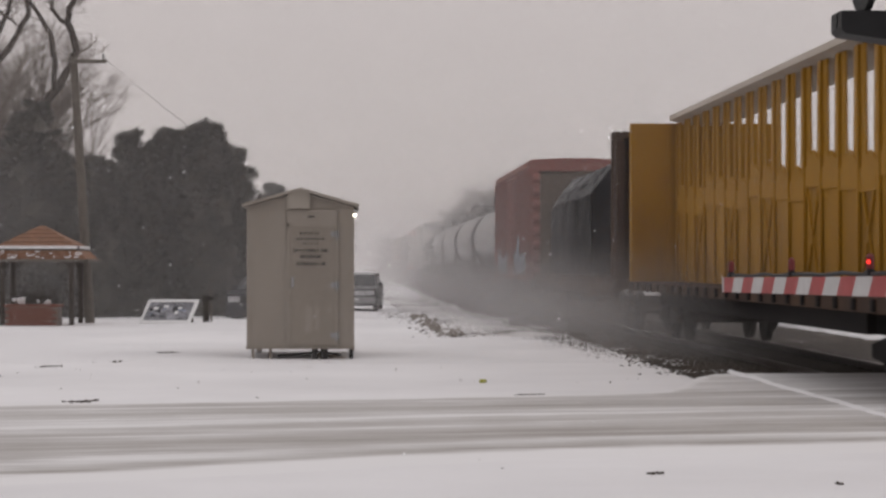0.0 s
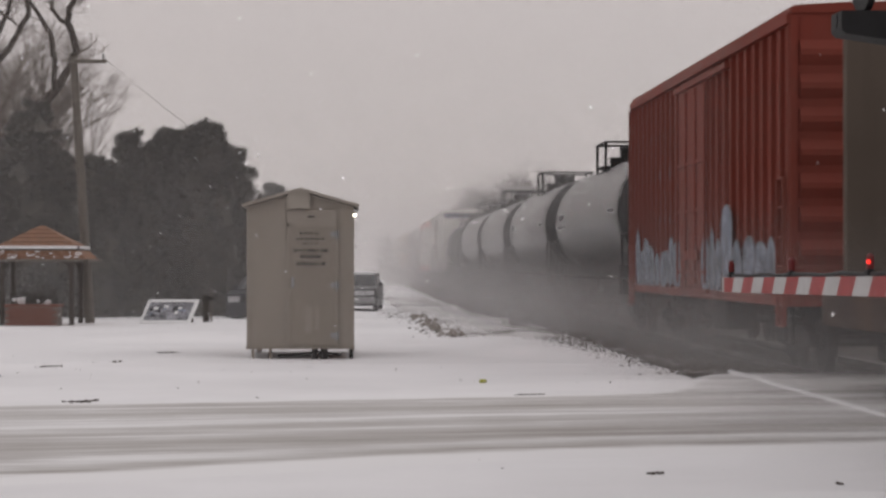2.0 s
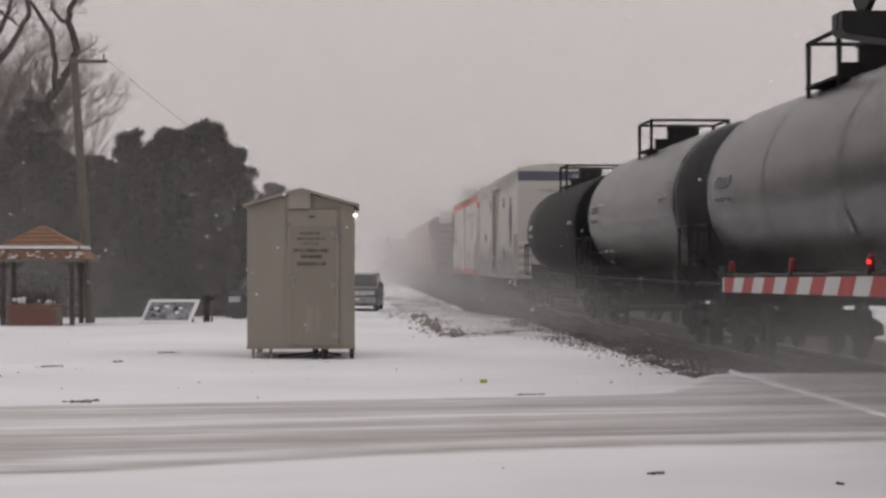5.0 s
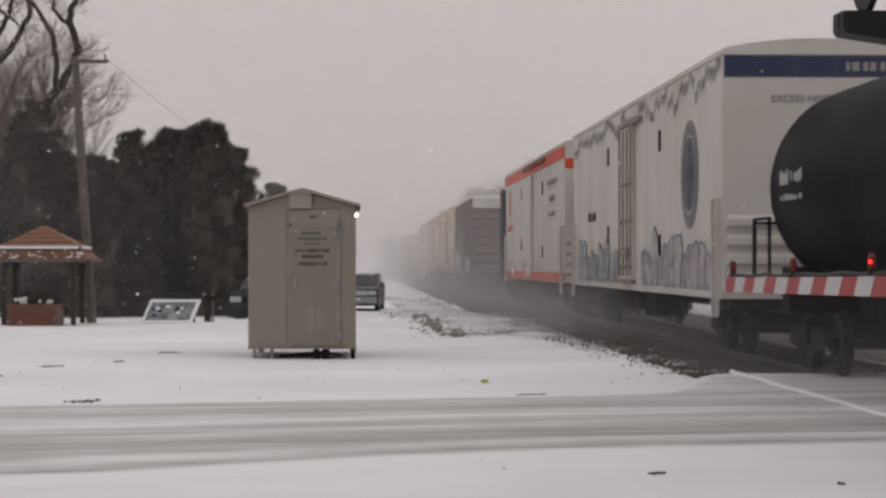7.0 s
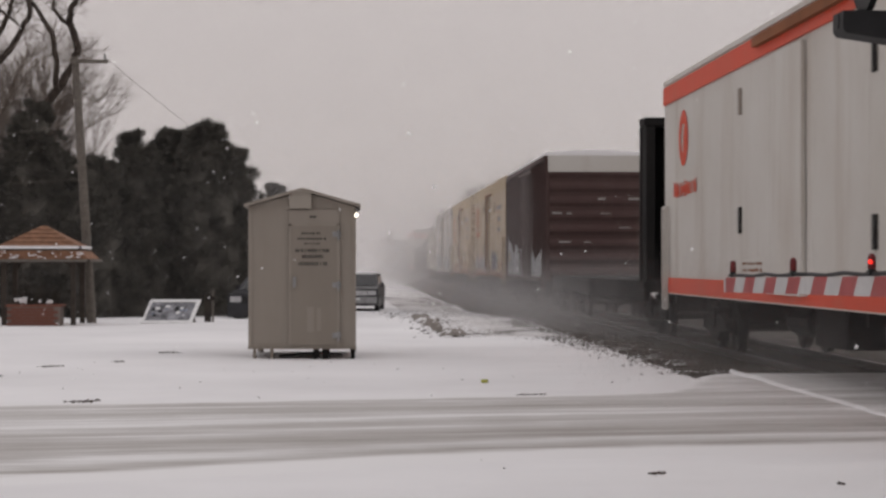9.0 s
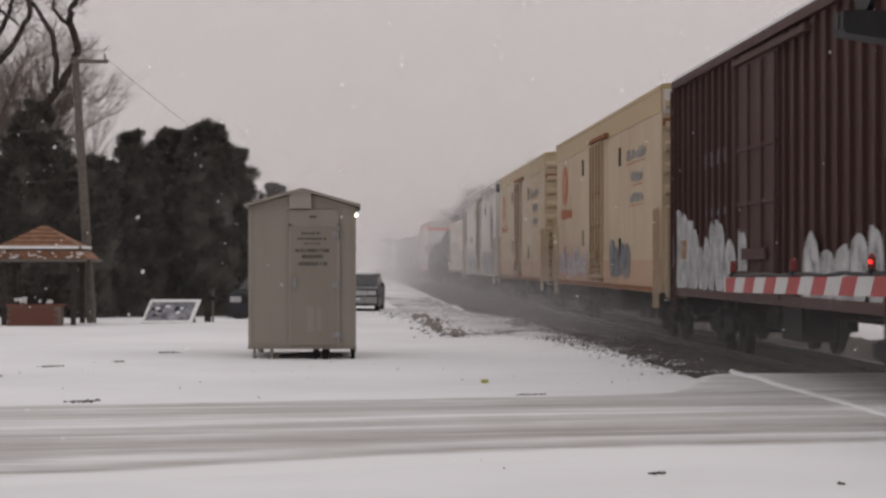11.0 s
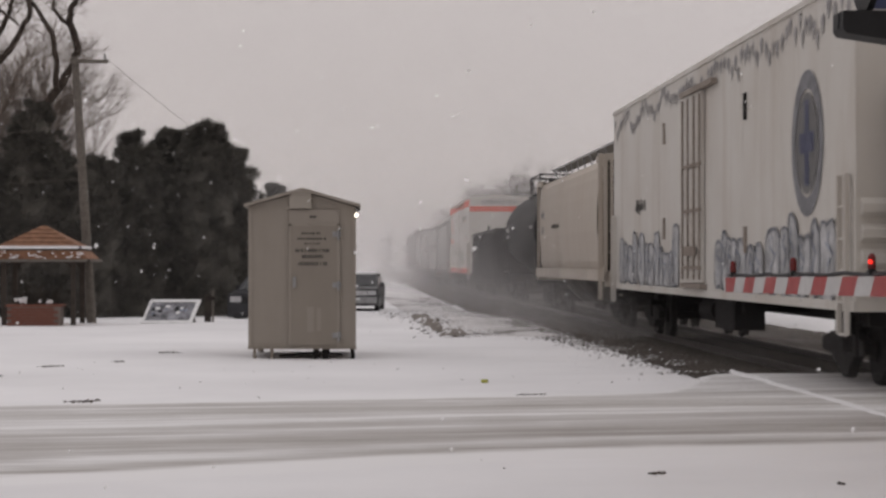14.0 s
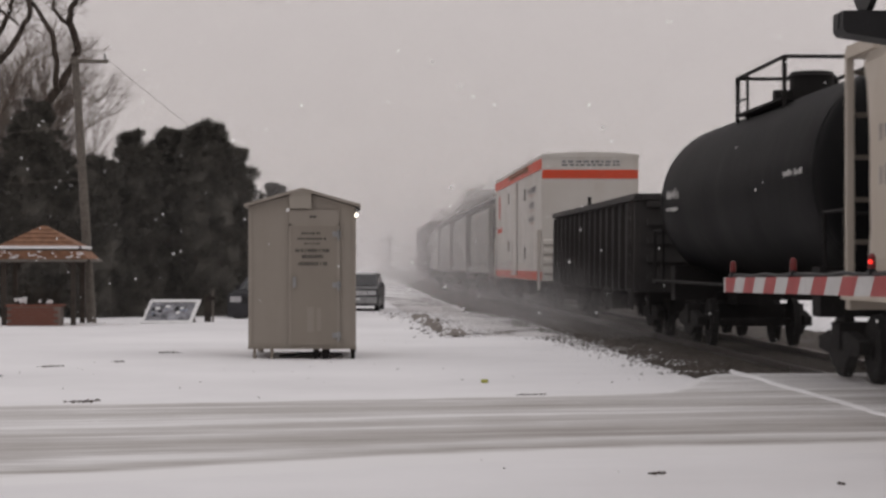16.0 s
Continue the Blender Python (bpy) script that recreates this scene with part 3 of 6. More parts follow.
def boxcar_shell(parent, L, H, material, eave=None, W=1.53, z0=0.97, roof_mat=None, arch=0.2, mid=None, mid_z=None):
    eave = eave or H - arch
    bm = B()
    box(bm, -W, W, 0, L, z0, eave)
    part("body", bm, material, parent)
    bm = B()
    prof = [(-W - 0.03, eave - 0.06), (-W - 0.03, eave + 0.02)]
    for i in range(9):
        a = -1 + 2 * i / 8
        prof.append((a * (W - 0.02), eave + 0.02 + (H - eave) * (1 - a * a)))
    prof += [(W + 0.03, eave + 0.02), (W + 0.03, eave - 0.06)]
    extrude(bm, prof, -0.03, L + 0.03)
    n = round(L / 1.2)
    for i in range(n + 1):
        y = 0.08 + (L - 0.16) * i / n
        prof2 = [(a * (W - 0.02), eave + 0.02 + (H - eave) * (1 - a * a) + 0.03) for a in [-1 + 2 * k / 8 for k in range(9)]]
        prof2 += [(W - 0.02, eave), (-W + 0.02, eave)]
        extrude(bm, prof2, y - 0.03, y + 0.03)
    part("roof", bm, roof_mat or material, parent)


def side_door(parent, W, yc, w, z0, z1, material, frame_mat, rods=True):
    door = new("door")
    door.parent = parent
    bm = B()
    box(bm, -W - 0.07, -W - 0.012, yc - w / 2, yc + w / 2, z0, z1)
    part("door_leaf", bm, material, door)
    if rods:
        for y in (yc - w / 2 + 0.04, yc - w * 0.17, yc + w * 0.17, yc + w / 2 - 0.04):
            bm = B()
            tube(bm, (-W - 0.10, y, z0 + 0.05), (-W - 0.10, y, z1 - 0.05), 0.02, seg=8)
            part("lock_rod", bm, frame_mat, door)
        for z in (z0 + 0.25, z0 + (z1 - z0) * 0.38, z0 + (z1 - z0) * 0.62):
            bm = B()
            box(bm, -W - 0.105, -W - 0.07, yc - w / 2, yc + w / 2, z - 0.03, z + 0.03)
            part("door_bar", bm, frame_mat, door)
        bm = B()
        box(bm, -W - 0.135, -W - 0.10, yc - w * 0.3, yc + w * 0.3, z0 + 0.45, z0 + 0.62)
        part("lock_gear", bm, frame_mat, door)
    bm = B()
    if rods:
        box(bm, -W - 0.12, -W - 0.012, yc - w * 1.15, yc + w * 0.6, z1 + 0.01, z1 + 0.10)
    else:
        box(bm, -W - 0.12, -W - 0.036, yc - 6.0, yc + 2.2, z1 + 0.22, z1 + 0.36)
    part("door_track", bm, RUST if frame_mat == ROD_BROWN or not rods else frame_mat, door)
    bm = B()
    box(bm, -W - 0.12, -W - 0.012, yc - w * 0.6, yc + w * 0.6, z0 - 0.10, z0 - 0.02)
    part("door_sill", bm, frame_mat, door)


def reefer(s, L, base, roofm, style, label, seed):
    car = thing("refrigerator_car", label, "freight car", "cars of the train")
    W = 1.53
    boxcar_shell(car, L, 5.10 if style == "white" else 5.02, base, 4.94, W, 0.98, roofm)
    underframe(car, L)
    trucks(car, L, 2.7)
    coupler(car, L)
    side_door(car, W, L * 0.50, 1.9, 1.22, 4.45, base, ROD_GREY if style == "white" else (ROD_BROWN if style == "cream" else base), style != "orange")
    rnd = random.Random(seed)
    # side posts and seams
    bm = B()
    for i in range(8):
        y = L * (i + 0.5) / 8
        if abs(y - L * 0.5) > 1.4:
            box(bm, -W - 0.003, -W + 0.01, y - 0.02, y + 0.02, 1.1, 4.85)
    box(bm, -W - 0.03, -W + 0.01, 0, L, 0.98, 1.10)
    part("side_seam", bm, base, car)
    # small vents and placards
    for y, z in ((L * 0.30, 3.9), (L * 0.30, 1.9), (L * 0.66, 4.0), (L * 0.66, 2.2)):
        bm = B()
        box(bm, -W - 0.03, -W - 0.002, y - 0.09, y + 0.09, z - 0.2, z + 0.2)
        part("placard", bm, BLACK_STEEL if rnd.random() < 0.7 else ROD_GREY, car)
    # end wall: corrugations and framework
    bm = B()
    ribs = 9 if style == "cream" else 4
    for i in range(ribs):
        z = 1.3 + (3.3 if style == "cream" else 0.9) * i / (ribs - 1)
        extrude_x(bm, [(-0.10, z - 0.05), (-0.10, z + 0.05), (0.0, z + 0.12), (0.0, z - 0.12)], -W + 0.06, W - 0.06)
    part("end_corrugation", bm, base, car)
    if style == "cream":
        end_ladder(car, -W + 0.1, -W + 0.55, -0.10, 0.9, 2.6, base)
    elif seed in (33, 35):
        end_ladder(car, -1.06, -0.76, -0.22, 1.0, 3.65, BLACK_STEEL, 0.045, 0.28)
    ladder(car, -W - 0.06, 0.2, 0.6, 0.7, 2.6, base)
    ladder(car, -W - 0.06, L - 0.6, L - 0.2, 0.7, 2.6, base)
    return car


def bars(parent, x, y0, y1, rows, material, seed, name="lettering"):
    """Unreadable writing as plain bars on a side wall: rows of (z, height)."""
    rnd = random.Random(seed)
    bm = B()
    for z, h in rows:
        y = y0
        while y < y1:
            w = rnd.uniform(0.05, 0.13)
            box(bm, x - 0.006, x, y, min(y1, y + w), z + rnd.uniform(0, 0.25) * h, z + h * rnd.uniform(0.6, 1.0))
            y += w + rnd.choice((0.03, 0.04, 0.05, 0.06, 0.16))
    tagged(part(name, bm, material, parent), "plain bars in place of lettering", kind="stuff")


def end_bars(parent, y, x0, x1, rows, material, seed):
    rnd = random.Random(seed)
    bm = B()
    for z, h in rows:
        x = x0
        while x < x1:
            w = rnd.uniform(0.06, 0.2)
            box(bm, x, min(x1, x + w), y - 0.006, y, z, z + h)
            x += w + rnd.uniform(0.03, 0.08)
    tagged(part("lettering", bm, material, parent), "plain bars in place of lettering", kind="stuff")


def disc(parent, name, x, yc, zc, ry, rz, material, inner=0.0, label="", d=0.008):
    bm = B()
    n = 32
    o = [bm.verts.new((x - d, yc + ry * math.cos(2 * math.pi * i / n), zc + rz * math.sin(2 * math.pi * i / n))) for i in range(n)]
    if inner:
        q = [bm.verts.new((x - d, yc + ry * inner * math.cos(2 * math.pi * i / n), zc + rz * inner * math.sin(2 * math.pi * i / n))) for i in range(n)]
        for i in range(n):
            j = (i + 1) % n
            bm.faces.new((o[i], o[j], q[j], q[i]))
    else:
        bm.faces.new(o)
    part(name, bm, material, parent, label)


def words(parent, text, size, x, y, z, material):
    """Readable wording on an end wall that faces down the line."""
    cu = bpy.data.curves.new("wording", "FONT")
    cu.body, cu.size, cu.align_x, cu.extrude = text, size, "CENTER", 0.003
    tmp = bpy.data.objects.new("wording", cu)
    me = bpy.data.meshes.new_from_object(tmp)
    bpy.data.objects.remove(tmp)
    me.materials.clear()
    me.materials.append(material)
    ob = new("wording", me)
    ob.parent = parent
    ob.matrix_basis = pose(x, y, z, 90, 0, 0)
    ob["label"] = "dark stencilled wording"


def white_reefer(s, L, seed, blue_end):
    car = reefer(s, L, WHITE_CAR, WHITE_CAR, "white", "white refrigerator car with round grey emblem and graffiti", seed)
    W = 1.53
    # wavy painted frost edge under the eave
    bm = B()
    rnd = random.Random(seed)
    y = 0.2
    while y < L - 0.3:
        w = rnd.uniform(0.12, 0.3)
        z0 = 4.62 - rnd.uniform(0.05, 0.32) + 0.10 * math.sin(y * 2.2)
        bm.faces.new([bm.verts.new((-W - 0.012, a, b)) for a, b in ((y, z0 + 0.22), (y + w * 0.5, z0), (y + w, z0 + 0.2), (y + w * 0.55, z0 + 0.09 + 0.2))])
        y += w + rnd.uniform(0.0, 0.12)
    tagged(part("frost_trim", bm, INK_FADED, car), "jagged grey painted trim", kind="stuff")
    ye = 3.3 if blue_end == 1 else 2.6
    disc(car, "emblem", -W, ye, 3.1, 0.95, 0.95, INK_GREY, 0.74, "round dark emblem", 0.012)
    disc(car, "emblem_core", -W, ye, 3.1, 0.66, 0.66, EMBLEM_GREY, 0.0, "round dark emblem", 0.012)
    bm = B()
    d = -W - 0.016
    for a, b, z0, z1 in ((-0.13, 0.13, 2.55, 3.66), (-0.42, -0.135, 2.98, 3.24), (0.135, 0.42, 2.98, 3.24)):
        bm.faces.new([bm.verts.new((d, ye + q, z)) for q, z in ((a, z0), (b, z0), (b, z1), (a, z1))])
    part("emblem_mark", bm, NAVY, car, "dark blue cross in the emblem")
    bars(car, -W - 0.004, L - 5.2, L - 3.6, [(2.55, 0.32)], INK, seed, "reporting_mark")
    spray(car, -W - 0.012, 1.0, L * 0.42, 1.05, 2.3, [TAG_PALE, TAG_BLUE, TAG_DARK] if blue_end == 2 else [TAG_PALE, TAG_PINK, TAG_BLUE], seed, 22)
    spray(car, -W - 0.012, L * 0.58, L - 1.0, 1.05, 2.3, [TAG_PALE, TAG_BLUE, TAG_DARK], seed + 1, 20)
    bm = B()
    box(bm, -W + 0.02, W - 0.02, -0.012, 0.0, 4.52, 4.86)
    part("end_band", bm, NAVY, car, "navy blue band over the end")
    end_bars(car, -0.012, 0.45, 1.2, [(4.62, 0.14)], HOPPER_GREY, seed)
    words(car, "EXCESS HEIGHT CAR", 0.16, 0.0, -0.006, 4.12, INK_GREY)
    return car


def orange_reefer(s, L, seed):
    car = reefer(s, L, WHITE_CAR, WHITE_CAR, "orange", "white refrigerator car with orange-red bands top and bottom", seed)
    W = 1.53
    for z0, z1 in ((4.52, 4.84), (1.0, 1.28)):
        bm = B()
        box(bm, -W - 0.035, -W - 0.002, 0, L, z0, z1)
        part("band", bm, ORANGE, car, "orange-red painted band")
    bm = B()
    box(bm, -W + 0.01, W - 0.01, -0.012, 0.0, 4.22, 4.50)
    part("end_band", bm, ORANGE, car, "orange-red painted band")
    end_bars(car, -0.002, -0.9, 1.0, [(4.86 - 0.14, 0.07), (4.62, 0.06)], INK_GREY, seed)
    # emblem at the far end, lettering at the near end
    disc(car, "emblem", -W, L - 2.3, 3.78, 0.52, 0.50, ORANGE, 0.52, "orange-red looped emblem shape", 0.012)
    disc(car, "emblem_core", -W, L - 2.45, 3.68, 0.16, 0.30, ORANGE, 0.0, "", 0.014)
    bars(car, -W - 0.012, L - 3.7, L - 1.2, [(2.72, 0.32)], ORANGE, seed)
    for k, (a, b, z, h) in enumerate(((2.2, 5.3, 3.86, 0.24), (2.9, 4.7, 3.36, 0.26), (2.8, 4.9, 2.92, 0.22))):
        bars(car, -W - 0.008, a, b, [(z, h)], INK_FADED, seed + 2 + k)
        bars(car, -W - 0.006, a + 0.05, b, [(z - 0.07, 0.03)], FADED_ORANGE, seed + 6 + k)
    bars(car, -W - 0.008, L - 9.5, L - 8.0, [(1.42, 0.06), (1.52, 0.05)], RUST, seed + 4)
    return car


def cream_reefer(s, L, seed, tag):
    car = reefer(s, L, CREAM_CAR, CREAM_TOP, "cream", "cream and tan refrigerator car with rusty plug door", seed)
    W = 1.53
    bm = B()
    box(bm, -W - 0.014, -W - 0.002, 0, L, 4.45, 4.90)
    part("upper_band", bm, CREAM_TOP, car, "tan painted upper band")
    bm = B()
    box(bm, -W - 0.006, -W - 0.002, 0.02, L - 0.02, 1.105, 1.62)
    part("lower_wash", bm, RUST_WASH, car, "rust-washed lower side")
    bm = B()
    box(bm, -W - 0.033, -W - 0.031, 0.2, L - 0.2, 0.99, 1.09)
    part("sill_rust", bm, RUST, car, "rusty side sill")
    disc(car, "emblem", -W, L - 2.5, 3.70, 0.78, 0.55, FADED_ORANGE, 0.50, "faded orange-red looped emblem shape", 0.012)
    disc(car, "emblem_core", -W, L - 2.75, 3.60, 0.25, 0.34, FADED_ORANGE, 0.0, "", 0.014)
    bars(car, -W - 0.012, L - 4.3, L - 1.4, [(2.74, 0.33)], FADED_ORANGE, seed)
    for k, (a, b, z, h) in enumerate(((2.2, 5.2, 3.72, 0.26), (2.7, 4.4, 3.24, 0.26), (2.6, 4.6, 2.82, 0.22))):
        bars(car, -W - 0.008, a, b, [(z, h)], INK_FADED, seed + 2 + k)
        bars(car, -W - 0.006, a + 0.05, b, [(z - 0.07, 0.03)], FADED_ORANGE, seed + 6 + k)
    if tag:
        spray(car, -W - 0.012, L * 0.62, L - 0.8, 1.15, 2.35, [TAG_PALE, TAG_BLUE, TAG_PINK], seed, 18)
        spray(car, -W - 0.012, L * 0.22, L * 0.40, 1.25, 2.4, [TAG_DARK], seed + 7, 9)
    bm = B()
    if tag:
        box(bm, -W + 0.03, W - 0.03, -0.03, -0.001, 4.42, 4.88)
        part("end_panel", bm, WHITE_CAR, car, "pale upper end panel")
        words(car, "EXCESS HEIGHT CAR", 0.19, 0.0, -0.034, 4.56, INK)
    else:
        box(bm, -1.0, 1.0, -0.16, -0.001, 3.86, 4.84)
        part("end_panel", bm, BLACK_STEEL, car, "black radiator housing")
    # red cross bar and mechanical unit frame on the end
    bm = B()
    box(bm, -W + 0.02, W - 0.02, -0.07, -0.0, 4.18, 4.32)
    part("end_bar", bm, RUST, car, "rust-red end bar")
    bm = B()
    for x in (-1.3, -1.0, -0.5, 0.0, 0.5, 1.0, 1.3):
        box(bm, x - 0.035, x + 0.035, -0.55, -0.45, 1.0, 2.9)
    for z in (1.0, 1.6, 2.2, 2.85):
        box(bm, -1.34, 1.34, -0.55, -0.45, z, z + 0.07)
        for x in (-1.3, 1.3):
            box(bm, x - 0.035, x + 0.035, -0.5, 0.0, z, z + 0.07)
    part("unit_frame", bm, CREAM_TOP, car, "tan cage around the cooling unit")
    bm = B()
    box(bm, -0.9, 0.9, -0.40, -0.02, 1.05, 2.6)
    part("cooling_unit", bm, BLACK_STEEL, car)
    return car


def ribbed_boxcar(s, L, H, material, name, label, seed, tags, yellow_card=False, snow_top=False):
    car = thing(name, label, "freight car", "cars of the train")
    W = 1.50
    boxcar_shell(car, L, H, material, H - 0.06, W, 0.97, SNOW if snow_top else material)
    underframe(car, L)
    trucks(car, L, 2.2)
    coupler(car, L)
    bm = B()
    n = round(L / 0.62)
    extrude(bm, [(-W - 0.07, 1.05), (-W - 0.07, H - 0.3), (-W, H - 0.25), (-W, 1.0)], -0.05, 0.05)
    spots = [min(L - 0.06, max(0.06, L * i / n)) for i in range(n + 1)]
    repeat("side_post", bm, material, car, [(0, y, 0) for y in spots if abs(y - L * 0.5) >= 1.6])
    bm = B()
    for z in (0.97, H - 0.26):
        box(bm, -W - 0.09, -W, 0, L, z, z + 0.14)
    part("side_rail", bm, material, car)
    side_door(car, W, L * 0.5, 3.0, 1.15, H - 0.45, material, material)
    bm = B()
    for i in range(8):
        z = 1.25 + (H - 1.9) * i / 7
        extrude_x(bm, [(-0.09, z - 0.04), (-0.09, z + 0.04), (0.0, z + 0.17), (0.0, z - 0.17)], -W + 0.08, W - 0.08)
    for sx in (-1, 1):
        box(bm, sx * W - 0.05, sx * W + 0.05, -0.04, 0.04, 0.97, H - 0.16)
    part("end_corrugation", bm, material, car)
    if snow_top:
        bm = B()
        box(bm, -W + 0.02, W - 0.02, -0.10, -0.04, H - 0.62, H - 0.12)
        part("end_panel", bm, WHITE_CAR, car, "snow-whitened top end panel")
        bm = B()
        rnd = random.Random(seed)
        for i in range(8):
            z = 1.25 + (H - 1.9) * i / 7 + 0.05
            for k in range(5):
                x = rnd.uniform(-W + 0.1, W - 0.5)
                if rnd.random() < 0.3 and 2 <= i <= 5:
                    box(bm, x, x + rnd.uniform(0.15, 0.45), -0.10, -0.06, z, z + rnd.uniform(0.02, 0.06))
        tagged(part("snow_dust", bm, HOPPER_GREY, car), "dirty snow caught on the ribs", kind="stuff")
    ladder(car, -W - 0.10, 0.15, 0.55, 0.7, 2.7, material)
    ladder(car, -W - 0.10, L - 0.55, L - 0.15, 0.7, H - 0.3, material)
    bars(car, -W - 0.004, L * 0.66, L * 0.80, [(3.1, 0.3), (2.3, 0.16)], INK_GREY, seed)
    for k, (a, b, z0, z1, mats) in enumerate(tags):
        spray(car, -W - 0.072, a * L, b * L, z0, z1, mats, seed + 5 * k, 22)
    if yellow_card:
        bm = B()
        box(bm, -W - 0.085, -W - 0.07, L * 0.9, L * 0.935, 1.62, 1.95)
        part("placard", bm, YELLOW, car, "yellow placard")
    return car


def tank_car(s, L, material, label, seed, r=1.5, zc=2.70, rail=0.50, half=0.95):
    car = thing("tank_car", label, "tank car", "cars of the train")
    bm = B()
    rings = []
    seg = 40
    y0, y1 = 0.75, L - 0.75
    stations = [(y0 + 0.78 * (1 - math.sqrt(max(0, 1 - q * q))), r * q) for q in (0.03, 0.25, 0.45, 0.62, 0.76, 0.87, 0.95, 0.99, 1.0)]
    body = stations + [(y0 + 0.78 + (L - 1.5 - 1.56) * k / 8, r) for k in range(1, 8)] + [(L - y, rr) for y, rr in reversed(stations)]
    for y, rr in body:
        rings.append([bm.verts.new((rr * math.cos(2 * math.pi * i / seg), y, zc + rr * math.sin(2 * math.pi * i / seg))) for i in range(seg)])
    for a, b in zip(rings, rings[1:]):
        for i in range(seg):
            j = (i + 1) % seg
            bm.faces.new((a[i], a[j], b[j], b[i]))
    bm.faces.new(rings[0])
    bm.faces.new(rings[-1])
    part("tank_shell", bm, material, car, smooth=True)
    # weld bands and cradle straps
    bm = B()
    n = 40
    ra, rb = ([bm.verts.new(((r + 0.012) * math.cos(2 * math.pi * i / n), q, zc + (r + 0.012) * math.sin(2 * math.pi * i / n))) for i in range(n)] for q in (-0.05, 0.05))
    for i in range(n):
        bm.faces.new((ra[i], ra[(i + 1) % n], rb[(i + 1) % n], rb[i]))
    repeat("tank_band", bm, material, car, [(0, y, 0) for y in (1.6, L * 0.36, L * 0.64, L - 1.6)])
    # stub sills, bolsters
    bm = B()
    box(bm, -0.35, 0.35, 0.0, 3.2, 0.78, 1.2)
    repeat("stub_sill", bm, BLACK_STEEL, car, [(0, 0, 0), (0, L - 3.2, 0)])
    bm = B()
    box(bm, -1.35, 1.35, -0.25, 0.25, 0.85, 1.5)
    repeat("bolster", bm, BLACK_STEEL, car, [(0, 2.0, 0), (0, L - 2.0, 0)])
    bm = B()
    for y in (0.1, L - 0.1):
        box(bm, -1.45, 1.45, y - 0.25, y + 0.25, 1.15, 1.22)
    for sx in (-1.42, 1.42):
        tube(bm, (sx, 0.0, 1.2), (sx, L, 1.2), 0.03, seg=6)
    part("end_platform", bm, BLACK_STEEL, car)
    bm = B()
    wire(bm, [(-1.4, 0, 1.2), (-1.4, 0, 2.15), (1.4, 0, 2.15), (1.4, 0, 1.2)], 0.022)
    repeat("end_railing", bm, BLACK_STEEL, car, [(0, -0.1, 0), (0, L + 0.1, 0)])
    bm = B()
    wire(bm, [(0, 0.1, 1.2), (0, 0.1, 2.2), (0, 1.2, 2.2), (0, 1.2, 1.25)], 0.022)
    repeat("side_railing", bm, BLACK_STEEL, car, [(-1.42, 0, 0), (1.42, 0, 0), (-1.42, L - 1.3, 0), (1.42, L - 1.3, 0)])
    # manway, valve housing and the railing round them
    yc = L / 2 + (1.3 if half < 1.5 else 0.2)
    bm = B()
    tube(bm, (0, yc, zc + r - 0.1), (0, yc, zc + r + 0.36), 0.36, 0.36, 20)
    tube(bm, (0, yc, zc + r + 0.36), (0, yc, zc + r + 0.44), 0.40, 0.33, 20)
    box(bm, -0.62, -0.3, yc - 0.12, yc + 0.12, zc + r - 0.1, zc + r + 0.14)
    part("valve_housing", bm, BLACK_STEEL, car)
    bm = B()
    tube(bm, (0, yc + 0.75, zc + r - 0.06), (0, yc + 0.75, zc + r + 0.16), 0.24, 0.22, 16)
    box(bm, -0.9, 0.9, yc - half, yc + half, zc + r - 0.16, zc + r - 0.12)
    part("manway", bm, BLACK_STEEL, car)
    bm = B()
    zt = zc + r + rail
    zb = zc + r * 0.72
    x = 0.85
    ya, yb = yc - half, yc + half
    wire(bm, [(-x, ya, zb), (-x, ya, zt), (-x, yb, zt), (-x, yb, zb)], 0.03)
    wire(bm, [(x, ya, zb), (x, ya, zt), (x, yb, zt), (x, yb, zb)], 0.03)
    wire(bm, [(-x, ya, zt), (x, ya, zt)], 0.03)
    wire(bm, [(-x, yb, zt), (x, yb, zt)], 0.03)
    if half > 1.5:
        wire(bm, [(-x, yb - 0.9, zb), (-x, yb - 0.9, zt)], 0.025)
        wire(bm, [(-x, yb, zt - 0.4), (-x, yb - 0.9, zt - 0.4)], 0.02)
    part("top_railing", bm, BLACK_STEEL, car)
    mark = MARK_WHITE if material == TANK_BLACK else INK_GREY
    bars(car, -r + 0.002, L - 3.6, L - 2.2, [(zc + 0.02, 0.22), (zc - 0.2, 0.10)], mark, seed)
    bars(car, -r + 0.002, 2.2, 3.4, [(zc + 0.02, 0.10)], mark, seed + 1)
    trucks(car, L, 2.0)
    coupler(car, L)
    return car


